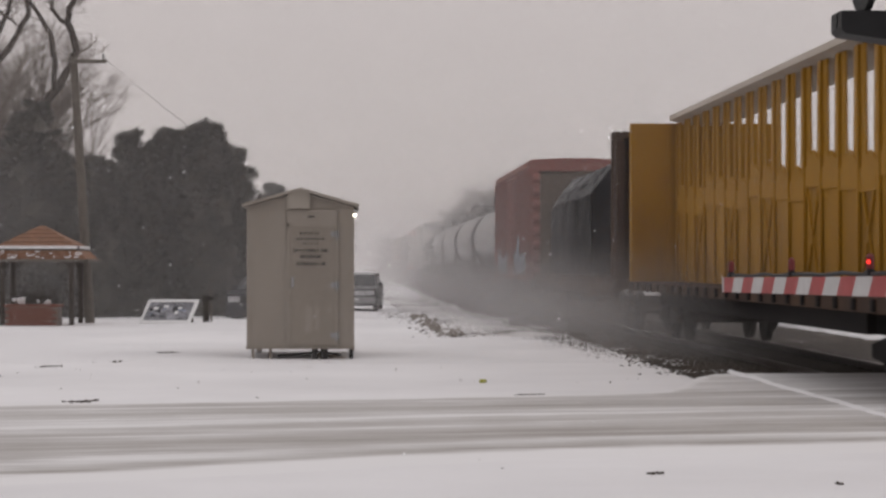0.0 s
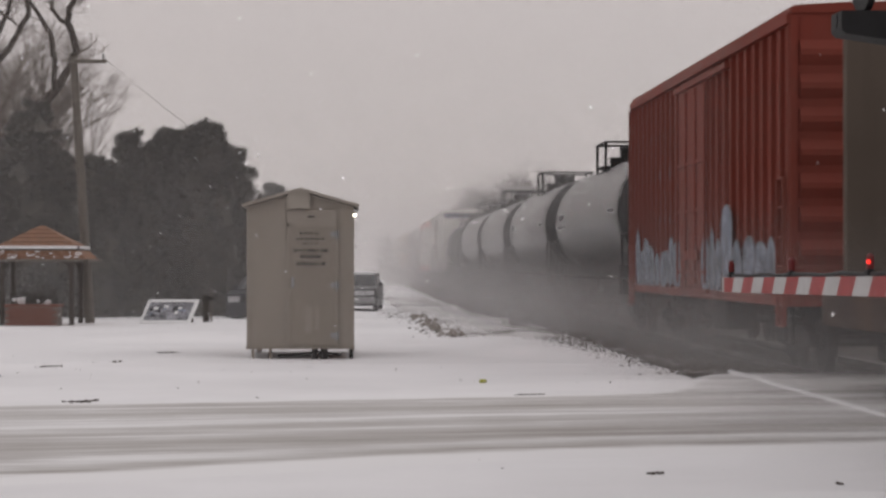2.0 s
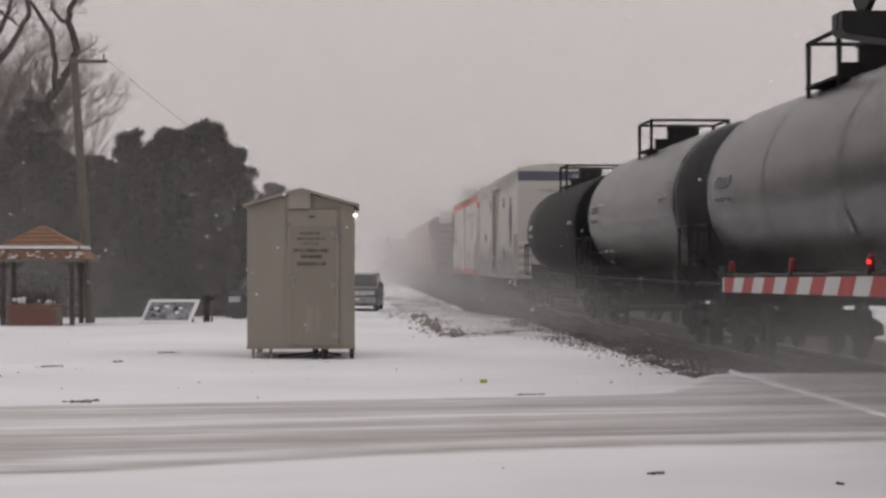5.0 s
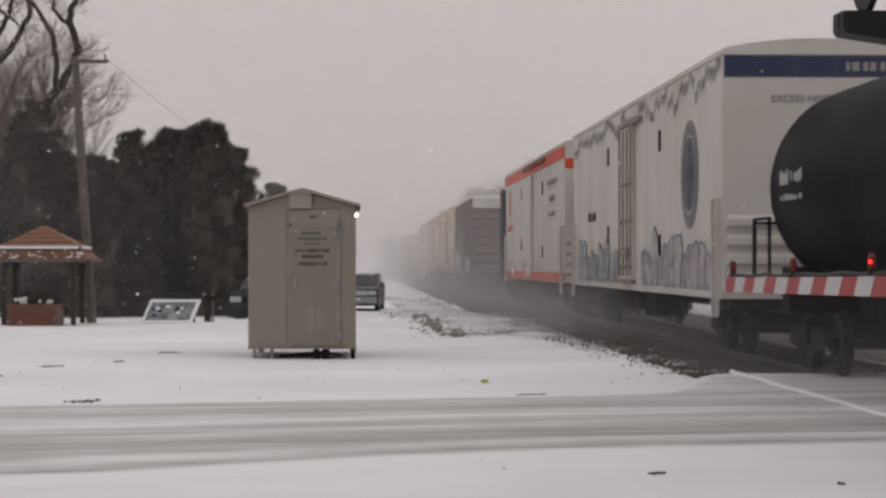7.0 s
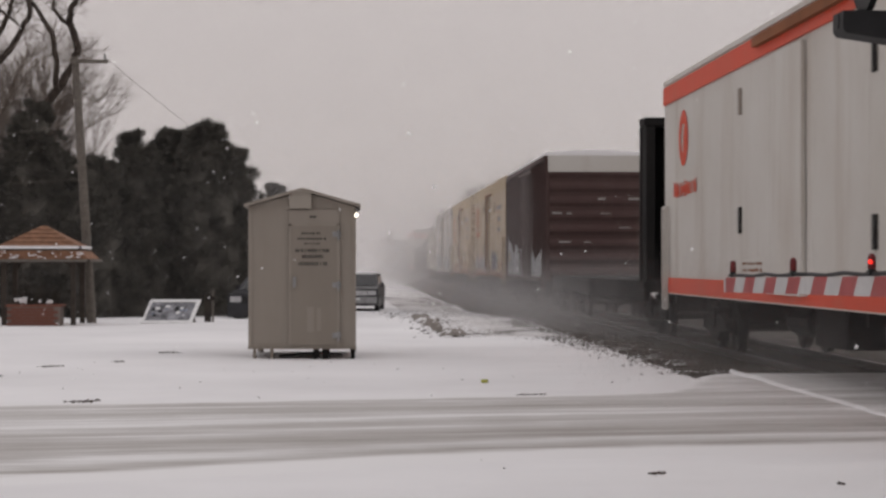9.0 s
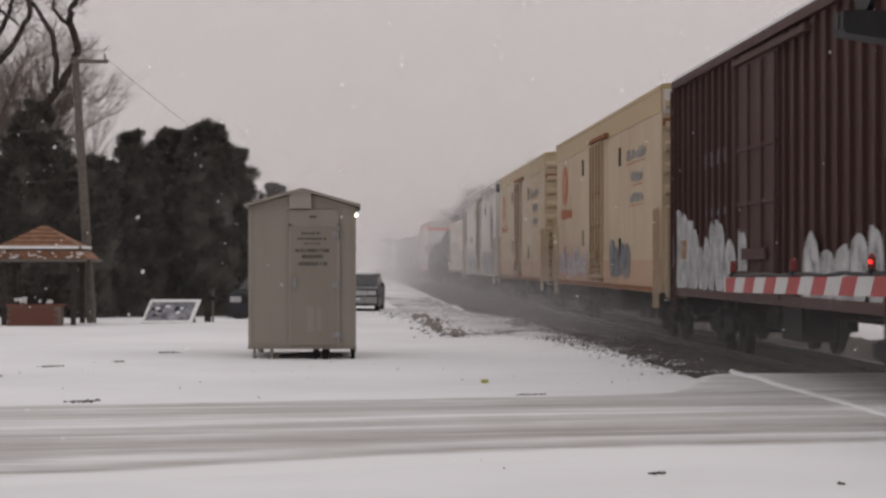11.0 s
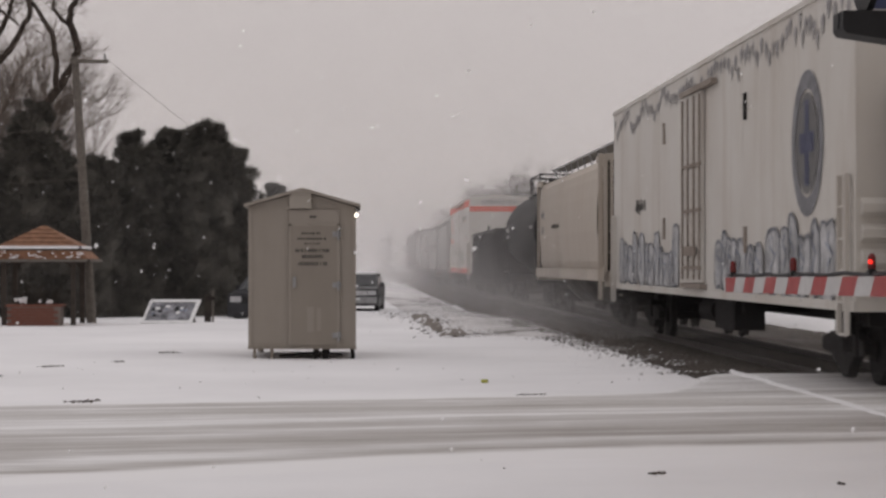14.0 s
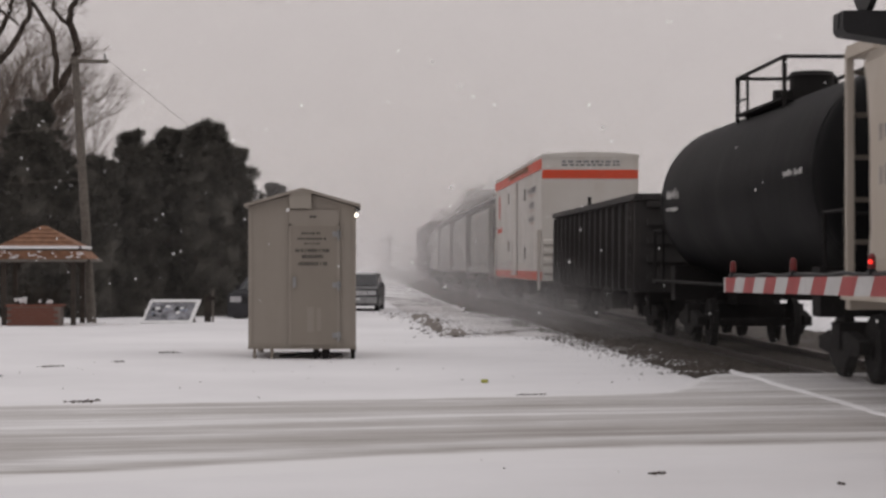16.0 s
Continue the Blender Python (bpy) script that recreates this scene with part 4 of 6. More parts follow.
def hopper_car(s, L, material, label, seed, H=4.12):
    car = thing("covered_hopper", label, "hopper car", "cars of the train")
    W = 1.55
    ya, yb = 0.5, L - 0.5
    side = [(W - 0.10, 1.36), (W - 0.02, 1.6), (W + 0.01, 1.95), (W + 0.04, 2.35), (W + 0.04, 2.8), (W + 0.03, 3.2), (W, 3.6), (W - 0.04, 3.85), (W - 0.16, H - 0.08), (0.8, H + 0.12)]
    prof = [(-x, z) for x, z in side] + [(x, z) for x, z in reversed(side)]

    def scoop(z):
        """The side sheets end in an arc, open to the sloping sheets within."""
        q = (z - 2.6) / 1.3
        return 0.85 * math.sqrt(max(0.0, 1 - q * q)) if abs(q) < 1 else 0.0

    bm = B()
    lo = [bm.verts.new((x, ya + scoop(z), z)) for x, z in prof]
    hi = [bm.verts.new((x, yb - scoop(z), z)) for x, z in prof]
    n = len(prof)
    for i in range(n):
        bm.faces.new((lo[i], lo[(i + 1) % n], hi[(i + 1) % n], hi[i]))
    part("body", bm, material, car)
    # sloping sheets: the recess's shade is put into their colour
    for a, b in ((ya + 0.06, ya + 2.4), (yb - 0.06, yb - 2.4)):
        bm = B()
        w = W - 0.12
        vs = [bm.verts.new(p) for p in ((-w, a, 3.95), (w, a, 3.95), (w, b, 1.42), (-w, b, 1.42))]
        bm.faces.new(vs)
        bm.faces.new([bm.verts.new(p) for p in ((-w, a, 3.96), (w, a, 3.96), (w, a, H), (-w, a, H))])
        part("slope_sheet", bm, HOPPER_SHADED, car, "sloping end sheet coloured dark for shade")
    bm = B()
    for sx in (-1, 1):
        box(bm, sx * W - 0.06, sx * W + 0.06, 0, L, 1.12, 1.40)
    box(bm, -W, W, 0, 0.2, 1.0, 1.35)
    box(bm, -W, W, L - 0.2, L, 1.0, 1.35)
    part("side_sill", bm, material, car)
    bm = B()
    box(bm, -0.045, 0.045, -0.045, 0.045, 1.3, H - 0.05)
    repeat("end_post", bm, material, car, [(x, y, 0) for x in (-W + 0.02, W - 0.02) for y in (0.12, L - 0.12)])
    # cross bars take the same shade-darkened colour
    bm = B()
    box(bm, -W + 0.08, W - 0.08, -0.03, 0.03, -0.03, 0.03)
    repeat("end_bar", bm, HOPPER_SHADED, car, [(0, y, 1.8 + 0.5 * k) for k in range(5) for y in (0.14, L - 0.14)])
    bm = B()
    box(bm, -W, W, -0.09, 0.09, H - 0.15, H)
    repeat("end_beam", bm, material, car, [(0, 0.12, 0), (0, L - 0.12, 0)])
    bm = B()
    box(bm, -0.04, 0.04, 0.0, 1.3, H - 0.16, H - 0.02)
    repeat("end_brace", bm, material, car, [(x, y, 0) for x in (-W, W) for y in (0.2, L - 1.5)])
    end_ladder(car, -W + 0.15, -W + 0.6, 0.03, 0.8, H, material)
    ladder(car, -W - 0.06, 0.25, 0.65, 0.7, H, material)
    # bays, coloured dark for the shade under the car
    for i in range(3):
        yc = L * (0.27 + 0.23 * i)
        bm = B()
        top = [(-W + 0.15, yc - 1.6), (W - 0.15, yc - 1.6), (W - 0.15, yc + 1.6), (-W + 0.15, yc + 1.6)]
        bot = [(-0.6, yc - 0.45), (0.6, yc - 0.45), (0.6, yc + 0.45), (-0.6, yc + 0.45)]
        t = [bm.verts.new((x, y, 1.38)) for x, y in top]
        q = [bm.verts.new((x, y, 0.42)) for x, y in bot]
        for j in range(4):
            bm.faces.new((t[j], t[(j + 1) % 4], q[(j + 1) % 4], q[j]))
        bm.faces.new(q)
        part("discharge_bay", bm, HOPPER_SHADED, car)
    # roof walk with brackets, hatch
    bm = B()
    for x0, x1 in ((-1.02, -0.48), (0.48, 1.02)):
        box(bm, x0, x1, -0.6, L + 0.6, H + 0.40, H + 0.45)
    part("running_board", bm, GALV, car, "grated steel roof walkway")
    bm = B()
    for i in range(12):
        y = -0.4 + (L + 0.8) * i / 11
        for x in (-0.98, 0.98):
            tube(bm, (x, y, H + 0.42), (x * 0.92, min(yb, max(ya, y)) if abs(y - L / 2) > L / 2 - 1.2 else y, H + 0.02), 0.025, seg=5)
    part("board_bracket", bm, GALV, car)
    bm = B()
    box(bm, -0.35, 0.35, ya + 0.5, yb - 0.5, H + 0.08, H + 0.30)
    part("trough_hatch", bm, material, car)
    bars(car, -W - 0.045, L - 7.5, L - 5.2, [(2.55, 0.14)], INK, seed)
    bars(car, -W - 0.035, L - 2.6, L - 1.8, [(2.9, 0.3), (2.4, 0.3)], INK_GREY, seed + 1)
    trucks(car, L, 2.1)
    coupler(car, L)
    bm = B()
    box(bm, -0.3, 0.3, 0.1, L - 0.1, 0.75, 1.05)
    part("center_sill", bm, BLACK_STEEL, car)
    return car


def gondola_car(s, L, label, seed, H=2.85):
    car = thing("gondola_car", label, "gondola car", "cars of the train")
    W = 1.5
    bm = B()
    for sx in (-1, 1):
        box(bm, sx * W - 0.05, sx * W + 0.05, 0, L, 0.95, H)
    for y in (0.05, L - 0.05):
        box(bm, -W + 0.05, W - 0.05, y - 0.05, y + 0.05, 0.95, H)
    box(bm, -W + 0.05, W - 0.05, 0.1, L - 0.1, 1.0, 1.1)
    part("body", bm, GONDOLA, car)
    bm = B()
    extrude(bm, [(-W - 0.17, 1.0), (-W - 0.14, H - 0.05), (-W - 0.05, H), (-W - 0.05, 0.95)], -0.06, 0.06)
    repeat("side_stake", bm, GONDOLA, car, [(0, 0.08 + (L - 0.16) * i / 15, 0) for i in range(16)])
    bm = B()
    box(bm, -W - 0.17, -W + 0.05, -0.03, L + 0.03, H, H + 0.13)
    box(bm, W - 0.05, W + 0.17, -0.03, L + 0.03, H, H + 0.13)
    box(bm, -W, W, -0.1, 0.12, H, H + 0.13)
    box(bm, -W, W, L - 0.12, L + 0.1, H, H + 0.13)
    part("top_rail", bm, GONDOLA, car)
    bm = B()
    for i in range(5):
        z = 1.25 + i * 0.38
        box(bm, -W + 0.1, W - 0.1, -0.1, 0.0, z - 0.06, z + 0.06)
    part("end_rib", bm, GONDOLA, car)
    bm = B()
    tube(bm, (-1.2, L - 5.5, H), (-1.2, L - 5.5, H + 0.45), 0.05, seg=8)
    part("stake_post", bm, BLACK_STEEL, car)
    ladder(car, -W - 0.18, 0.2, 0.6, 0.6, H, GONDOLA)
    underframe(car, L, z1=0.98)
    trucks(car, L, 2.0)
    coupler(car, L)
    return car


def centerbeam_car(s, L, label, seed):
    car = thing("centerbeam_car", label, "flat car", "cars of the train")
    W = 1.53
    bm = B()
    box(bm, -W, W, 0, L, 0.98, 1.16)
    part("deck", bm, BROWN, car, "dirt-caked dark deck edge")
    bm = B()
    box(bm, -W + 0.25, -W + 0.37, 2.8, L - 2.8, 0.70, 0.975)
    box(bm, -0.4, 0.4, 0, L, 0.6, 0.975)
    part("center_sill", bm, BLACK_STEEL, car)
    for y0, y1 in ((0.0, 0.28), (L - 0.28, L)):
        bm = B()
        box(bm, -W, W, y0, y1, 1.165, 4.50)
        part("bulkhead", bm, YELLOW, car)
        bm = B()
        for i in range(5):
            x = -W + 0.1 + i * (2 * W - 0.2) / 4
            yy = y0 - 0.05 if y0 == 0 else y0 - 0.03
            box(bm, x - 0.05, x + 0.05, yy, yy + 0.05 if y0 == 0 else y0, 1.17, 4.45)
        part("bulkhead_rib", bm, YELLOW, car)
    bm = B()
    extrude(bm, [(-0.72, 4.56), (-0.72, 4.66), (0.72, 4.66), (0.72, 4.56), (0.3, 4.46), (-0.3, 4.46)], 0.3, L - 0.3)
    part("top_chord", bm, HOPPER, car, "dusty pale top chord")
    bm = B()
    box(bm, -0.555, -0.50, 0.3, L - 0.3, 1.165, 2.72)
    part("center_web", bm, YELLOW, car)
    # tall plates with narrow slots between them
    n = 19
    step = (L - 0.9) / n
    bm = B()
    extrude_x(bm, [(-0.40, 2.5), (-0.30, 4.5), (0.31, 4.5), (0.38, 2.5)], -0.56, -0.53)
    extrude_x(bm, [(-0.08, 1.17), (-0.05, 4.5), (0.05, 4.5), (0.08, 1.17)], -0.60, -0.565)
    repeat("center_post", bm, YELLOW, car, [(0, 0.45 + step * i, 0) for i in range(n + 1)])
    bm = B()
    extrude_x(bm, [(-0.5, 2.5), (-0.5, 2.86), (-0.1, 3.05), (0.5, 2.80), (0.5, 2.5)], -0.585, -0.562)
    repeat("gusset", bm, YELLOW, car, [(0, 0.45 + step * (i + 0.5), 0.06 * ((i * 5) % 4)) for i in range(n)])
    bm = B()
    for k in range(2):
        extrude_x(bm, [(-0.45, 1.2), (-0.38, 1.2), (0.45, 2.7), (0.38, 2.7)] if k == 0 else [(0.38, 1.2), (0.45, 1.2), (-0.38, 2.7), (-0.45, 2.7)], -0.59, -0.56)
    repeat("brace", bm, YELLOW, car, [(0, 0.45 + step * (i + 0.5), 0) for i in range(1, n, 3)])
    bm = B()
    box(bm, -W - 0.04, -W, -0.06, 0.06, 1.0, 1.14)
    repeat("strap_winch", bm, BLACK_STEEL, car, [(0, 0.5 + (L - 1.0) * i / 23, 0) for i in range(24)])
    trucks(car, L, 2.3)
    coupler(car, L)
    return car


def bulkhead_flat(s, L, label, seed, wrapped):
    car = thing("bulkhead_flat_car", label, "flat car", "cars of the train")
    W = 1.5
    bm = B()
    box(bm, -W, W, 0, L, 0.95, 1.18)
    box(bm, -W - 0.02, -W + 0.1, 0.0, L, 0.78, 1.15)
    part("deck", bm, BROWN if wrapped else BLACK_STEEL, car)
    bm = B()
    mt = BROWN if wrapped else BLACK_STEEL
    extrude_x(bm, [(0.0, 1.185), (0.0, 4.3), (0.1, 4.355), (0.615, 4.355), (0.615, 1.185)], -0.09, 0.09)
    repeat("bulkhead_post", bm, mt, car, [(-W + 0.12 + i * (2 * W - 0.24) / 6, 0, 0) for i in range(7)])
    bm = B()
    box(bm, -W, W, 0.62, 0.80, 1.185, 4.35)
    box(bm, -W, W, 0.05, 0.8, 4.36, 4.52)
    part("bulkhead", bm, mt, car)
    if wrapped:
        yb = L - 4.0
        bm = B()
        secs = []
        prof = [(-1.42, 1.25), (-1.46, 2.3), (-1.44, 3.28), (-1.12, 3.70), (-0.78, 4.08), (0.0, 4.16), (0.78, 4.08), (1.12, 3.70), (1.44, 3.28), (1.46, 2.3), (1.42, 1.25)]
        m = 60
        for k in range(m + 1):
            y = 5.9 + (yb - 5.9) * k / m
            f = 1 - 0.05 * max(0, (k - m + 5) / 5) ** 2
            secs.append([bm.verts.new((x * (0.96 + 0.06 * noise.noise((y * 0.9, z * 1.5, x))), y, 1.2 + (z - 1.2) * f * (1 + 0.02 * noise.noise((y * 2, x, 3))))) for x, z in prof])
        for a, b in zip(secs, secs[1:]):
            for i in range(len(prof) - 1):
                bm.faces.new((a[i], a[i + 1], b[i + 1], b[i]))
            bm.faces.new((a[-1], a[0], b[0], b[-1]))
        bm.faces.new(secs[0])
        bm.faces.new(secs[-1][::-1])
        part("wrapped_load", bm, WRAP, car, "black wrapped lumber load")
        bm = B()
        box(bm, -1.4, 1.4, L - 0.8, L - 0.62, 1.185, 4.42)
        part("bulkhead", bm, BULKHEAD_DUST, car, "dusty boarded far bulkhead")
        bm = B()
        box(bm, -1.42, 1.42, L - 0.82, L - 0.55, 4.425, 4.52)
        part("bulkhead_cap", bm, BROWN, car)
    trucks(car, L, 2.1)
    coupler(car, L)
    return car


SPEED, GAIN = 20.93, 0.0086
CARS = []


def on_rails(car, s):
    CARS.append((car, s))


on_rails(centerbeam_car(0, 22.4, "empty yellow centerbeam flat car, rust streaked", 3), 21.8)
on_rails(bulkhead_flat(0, 20.9, "bulkhead flat car with black wrapped snow-dusted load", 5, True), 46.9)
on_rails(ribbed_boxcar(0, 16.0, 5.02, RED_CAR, "boxcar", "faded red ribbed boxcar with graffiti", 7, [(0.05, 0.42, 1.05, 2.5, [TAG_BLUE, TAG_DARK]), (0.58, 0.95, 1.05, 2.3, [TAG_BLUE, TAG_DARK])]), 69.6)
on_rails(tank_car(0, 17.2, TANK_GREY, "weathered grey-black tank car with top railing", 21), 87.0)
on_rails(tank_car(0, 17.2, TANK_GREY, "weathered grey-black tank car with top railing", 22), 105.2)
on_rails(tank_car(0, 17.2, TANK_GREY, "weathered grey-black tank car with top railing", 23), 123.8)
on_rails(tank_car(0, 17.0, TANK_GREY, "weathered grey-black tank car with top railing", 24), 141.8)
on_rails(tank_car(0, 18.4, TANK_BLACK, "glossy black tank car with top railing", 25, 1.47, 2.60), 159.6)
on_rails(white_reefer(0, 22.9, 31, 1), 180.0)
on_rails(orange_reefer(0, 23.0, 33), 205.4)
on_rails(bulkhead_flat(0, 19.8, "empty black bulkhead flat car with tall end wall", 6, False), 231.4)
on_rails(ribbed_boxcar(0, 16.2, 4.98, MAROON, "boxcar", "maroon ribbed boxcar with pale graffiti", 9, [(0.55, 0.95, 1.0, 2.6, [TAG_PALE, TAG_PALE]), (0.05, 0.3, 1.0, 2.2, [TAG_PALE])], True, True), 253.2)
on_rails(cream_reefer(0, 21.0, 41, True), 271.0)
on_rails(cream_reefer(0, 20.4, 43, False), 295.9)
on_rails(white_reefer(0, 23.0, 35, 2), 318.9)
on_rails(hopper_car(0, 18.3, HOPPER, "beige covered hopper car with roof walkway", 51), 343.4)
on_rails(tank_car(0, 16.4, TANK_BLACK, "glossy black tank car with top railing", 26, half=1.95), 362.2)
on_rails(gondola_car(0, 17.9, "black steel gondola car with ribbed sides", 61), 379.8)
on_rails(orange_reefer(0, 21.6, 34), 402.8)
hop_a = hopper_car(0, 17.6, HOPPER_GREY, "grey covered hopper car with roof walkway", 52)
on_rails(hop_a, 427.0)
for s_at in (446.2, 465.4, 484.6):
    on_rails(copy_thing(hop_a, pose(0, 0, 0)), s_at)
for s_at in (504.0, 522.0):
    on_rails(ribbed_boxcar(0, 16.2, 4.9, MAROON, "boxcar", "dull brown ribbed boxcar", 12, []), s_at)


MOVERS = []


# ---- signal shed ----
def signal_shed():
    shed = thing("signal_shed", "tan metal signal shed on short legs beside the track", "shed")
    x0, x1, y0, y1 = -1.80, -0.03, 35.0, 37.4
    xm = (x0 + x1) / 2
    bm = B()
    extrude(bm, [(x0, 0.13), (x0, 2.50), (xm, 2.74), (x1, 2.50), (x1, 0.13)], y0, y1)
    part("wall", bm, TAN_SHED, shed)
    for side in (-1, 1):
        bm = B()
        xe = xm + side * 0.97
        extrude(bm, [(xm, 2.76), (xe, 2.485), (xe, 2.535), (xm, 2.81)], y0 - 0.14, y1 + 0.1)
        part("roof_panel", bm, TAN_SHED, shed)
    # corner angles and base channel
    for x in (x0 - 0.012, x1 - 0.048):
        bm = B()
        box(bm, x, x + 0.06, y0 - 0.02, y0 - 0.002, 0.14, 2.48)
        part("corner_trim", bm, TAN_SHED, shed)
    bm = B()
    box(bm, x0 - 0.02, x1 + 0.02, y0 - 0.03, y0 - 0.002, 0.115, 0.16)
    part("base_channel", bm, TAN_DOOR, shed)
    # vent box in the gable, header over the door
    bm = B()
    box(bm, -1.13, -0.76, y0 - 0.10, y0 - 0.022, 2.46, 2.73)
    box(bm, -1.14, -0.75, y0 - 0.12, y0 - 0.08, 2.70, 2.76)
    part("gable_vent", bm, PALE_TAN, shed, "pale vent box")
    bm = B()
    box(bm, -1.13, -0.30, y0 - 0.045, y0 - 0.022, 2.19, 2.44)
    part("header_panel", bm, TAN_SHED, shed)
    bm = B()
    box(bm, -0.79, -0.68, y0 - 0.06, y0 - 0.046, 2.31, 2.34)
    part("name_plate", bm, INK, shed)
    door = new("door")
    door.parent = shed
    bm = B()
    box(bm, -1.10, -0.33, y0 - 0.05, y0 - 0.022, 0.17, 2.17)
    part("door_leaf", bm, TAN_DOOR, door)
    for a, b, z0, z1 in ((-1.14, -1.10, 0.14, 2.2), (-0.33, -0.29, 0.14, 2.2), (-1.14, -0.29, 2.172, 2.21)):
        bm = B()
        box(bm, a, b, y0 - 0.055, y0 - 0.022, z0, z1)
        part("door_frame", bm, TAN_SHED, door)
    for z in (2.02, 1.17, 0.33):
        bm = B()
        box(bm, -0.41, -0.27, y0 - 0.075, y0 - 0.056, z - 0.03, z + 0.06)
        tube(bm, (-0.31, y0 - 0.08, z - 0.08), (-0.31, y0 - 0.08, z + 0.08), 0.02, seg=8)
        part("hinge", bm, GALV, door, "pale steel hinge")
    bm = B()
    box(bm, -1.07, -1.02, y0 - 0.10, y0 - 0.05, 1.15, 1.32)
    tube(bm, (-1.045, y0 - 0.10, 1.30), (-1.045, y0 - 0.10, 1.14), 0.014, seg=6)
    part("handle", bm, GALV, door, "steel pull handle")
    # stencilled notice
    rnd = random.Random(2)
    for z, h, a, b in ((2.03, 0.035, -0.93, -0.58), (1.94, 0.035, -0.99, -0.52), (1.86, 0.03, -0.88, -0.62), (1.73, 0.06, -1.03, -0.46), (1.63, 0.06, -0.92, -0.56), (1.51, 0.06, -0.98, -0.50)):
        bm = B()
        x = a
        while x < b:
            w = rnd.uniform(0.014, 0.034)
            box(bm, x, min(b, x + w), y0 - 0.053, y0 - 0.0505, z, z + h)
            x += w + rnd.choice((0.010, 0.012, 0.014, 0.03))
        tagged(part("stencil_line", bm, INK, door), "dark stencilled line of a notice", kind="stuff")
    bm = B()
    box(bm, -0.83, -0.72, y0 - 0.053, y0 - 0.0505, 0.4, 0.82)
    box(bm, -0.67, -0.60, y0 - 0.053, y0 - 0.0505, 0.42, 0.80)
    part("faded_patch", bm, TAN_SHED, door, "faded lighter patch")
    # legs and the sagging conduit below
    for x, w in ((-1.71, 0.05), (-1.42, 0.05), (-0.68, 0.10), (-0.52, 0.12), (-0.07, 0.07)):
        bm = B()
        box(bm, x - w / 2, x + w / 2, y0 + 0.02, y0 + 0.12, -0.10, 0.13)
        part("leg", bm, BLACK_STEEL if w > 0.06 else TAN_DOOR, shed)
    for x in (-1.71, -0.07):
        bm = B()
        box(bm, x - 0.05, x + 0.05, y1 - 0.15, y1 - 0.05, -0.10, 0.13)
        part("leg", bm, TAN_DOOR, shed)
    bm = B()
    wire(bm, [(-1.3, y0 + 0.1, 0.0), (-1.0, y0 + 0.05, 0.03), (-0.6, y0 + 0.08, 0.06), (-0.25, y0 + 0.1, 0.02)], 0.02)
    part("conduit", bm, BLACK_STEEL, shed)
    # corner lamp on a bracket
    lamp = new("corner_lamp")
    lamp.parent = shed
    bm = B()
    wire(bm, [(x1 + 0.0, y0 - 0.05, 2.50), (x1 + 0.05, y0 - 0.16, 2.44), (x1 + 0.03, y0 - 0.16, 2.38)], 0.012)
    wire(bm, [(x1 + 0.0, y0 - 0.05, 2.45), (x1 + 0.09, y0 - 0.1, 2.43)], 0.008)
    part("bracket", bm, BLACK_STEEL, lamp)
    bm = B()
    bmesh.ops.create_icosphere(bm, subdivisions=2, radius=0.03, matrix=Matrix.Translation((x1 + 0.02, y0 - 0.16, 2.35)))
    part("bulb", bm, LAMP_LIT, lamp, "small lit white bulb")


signal_shed()


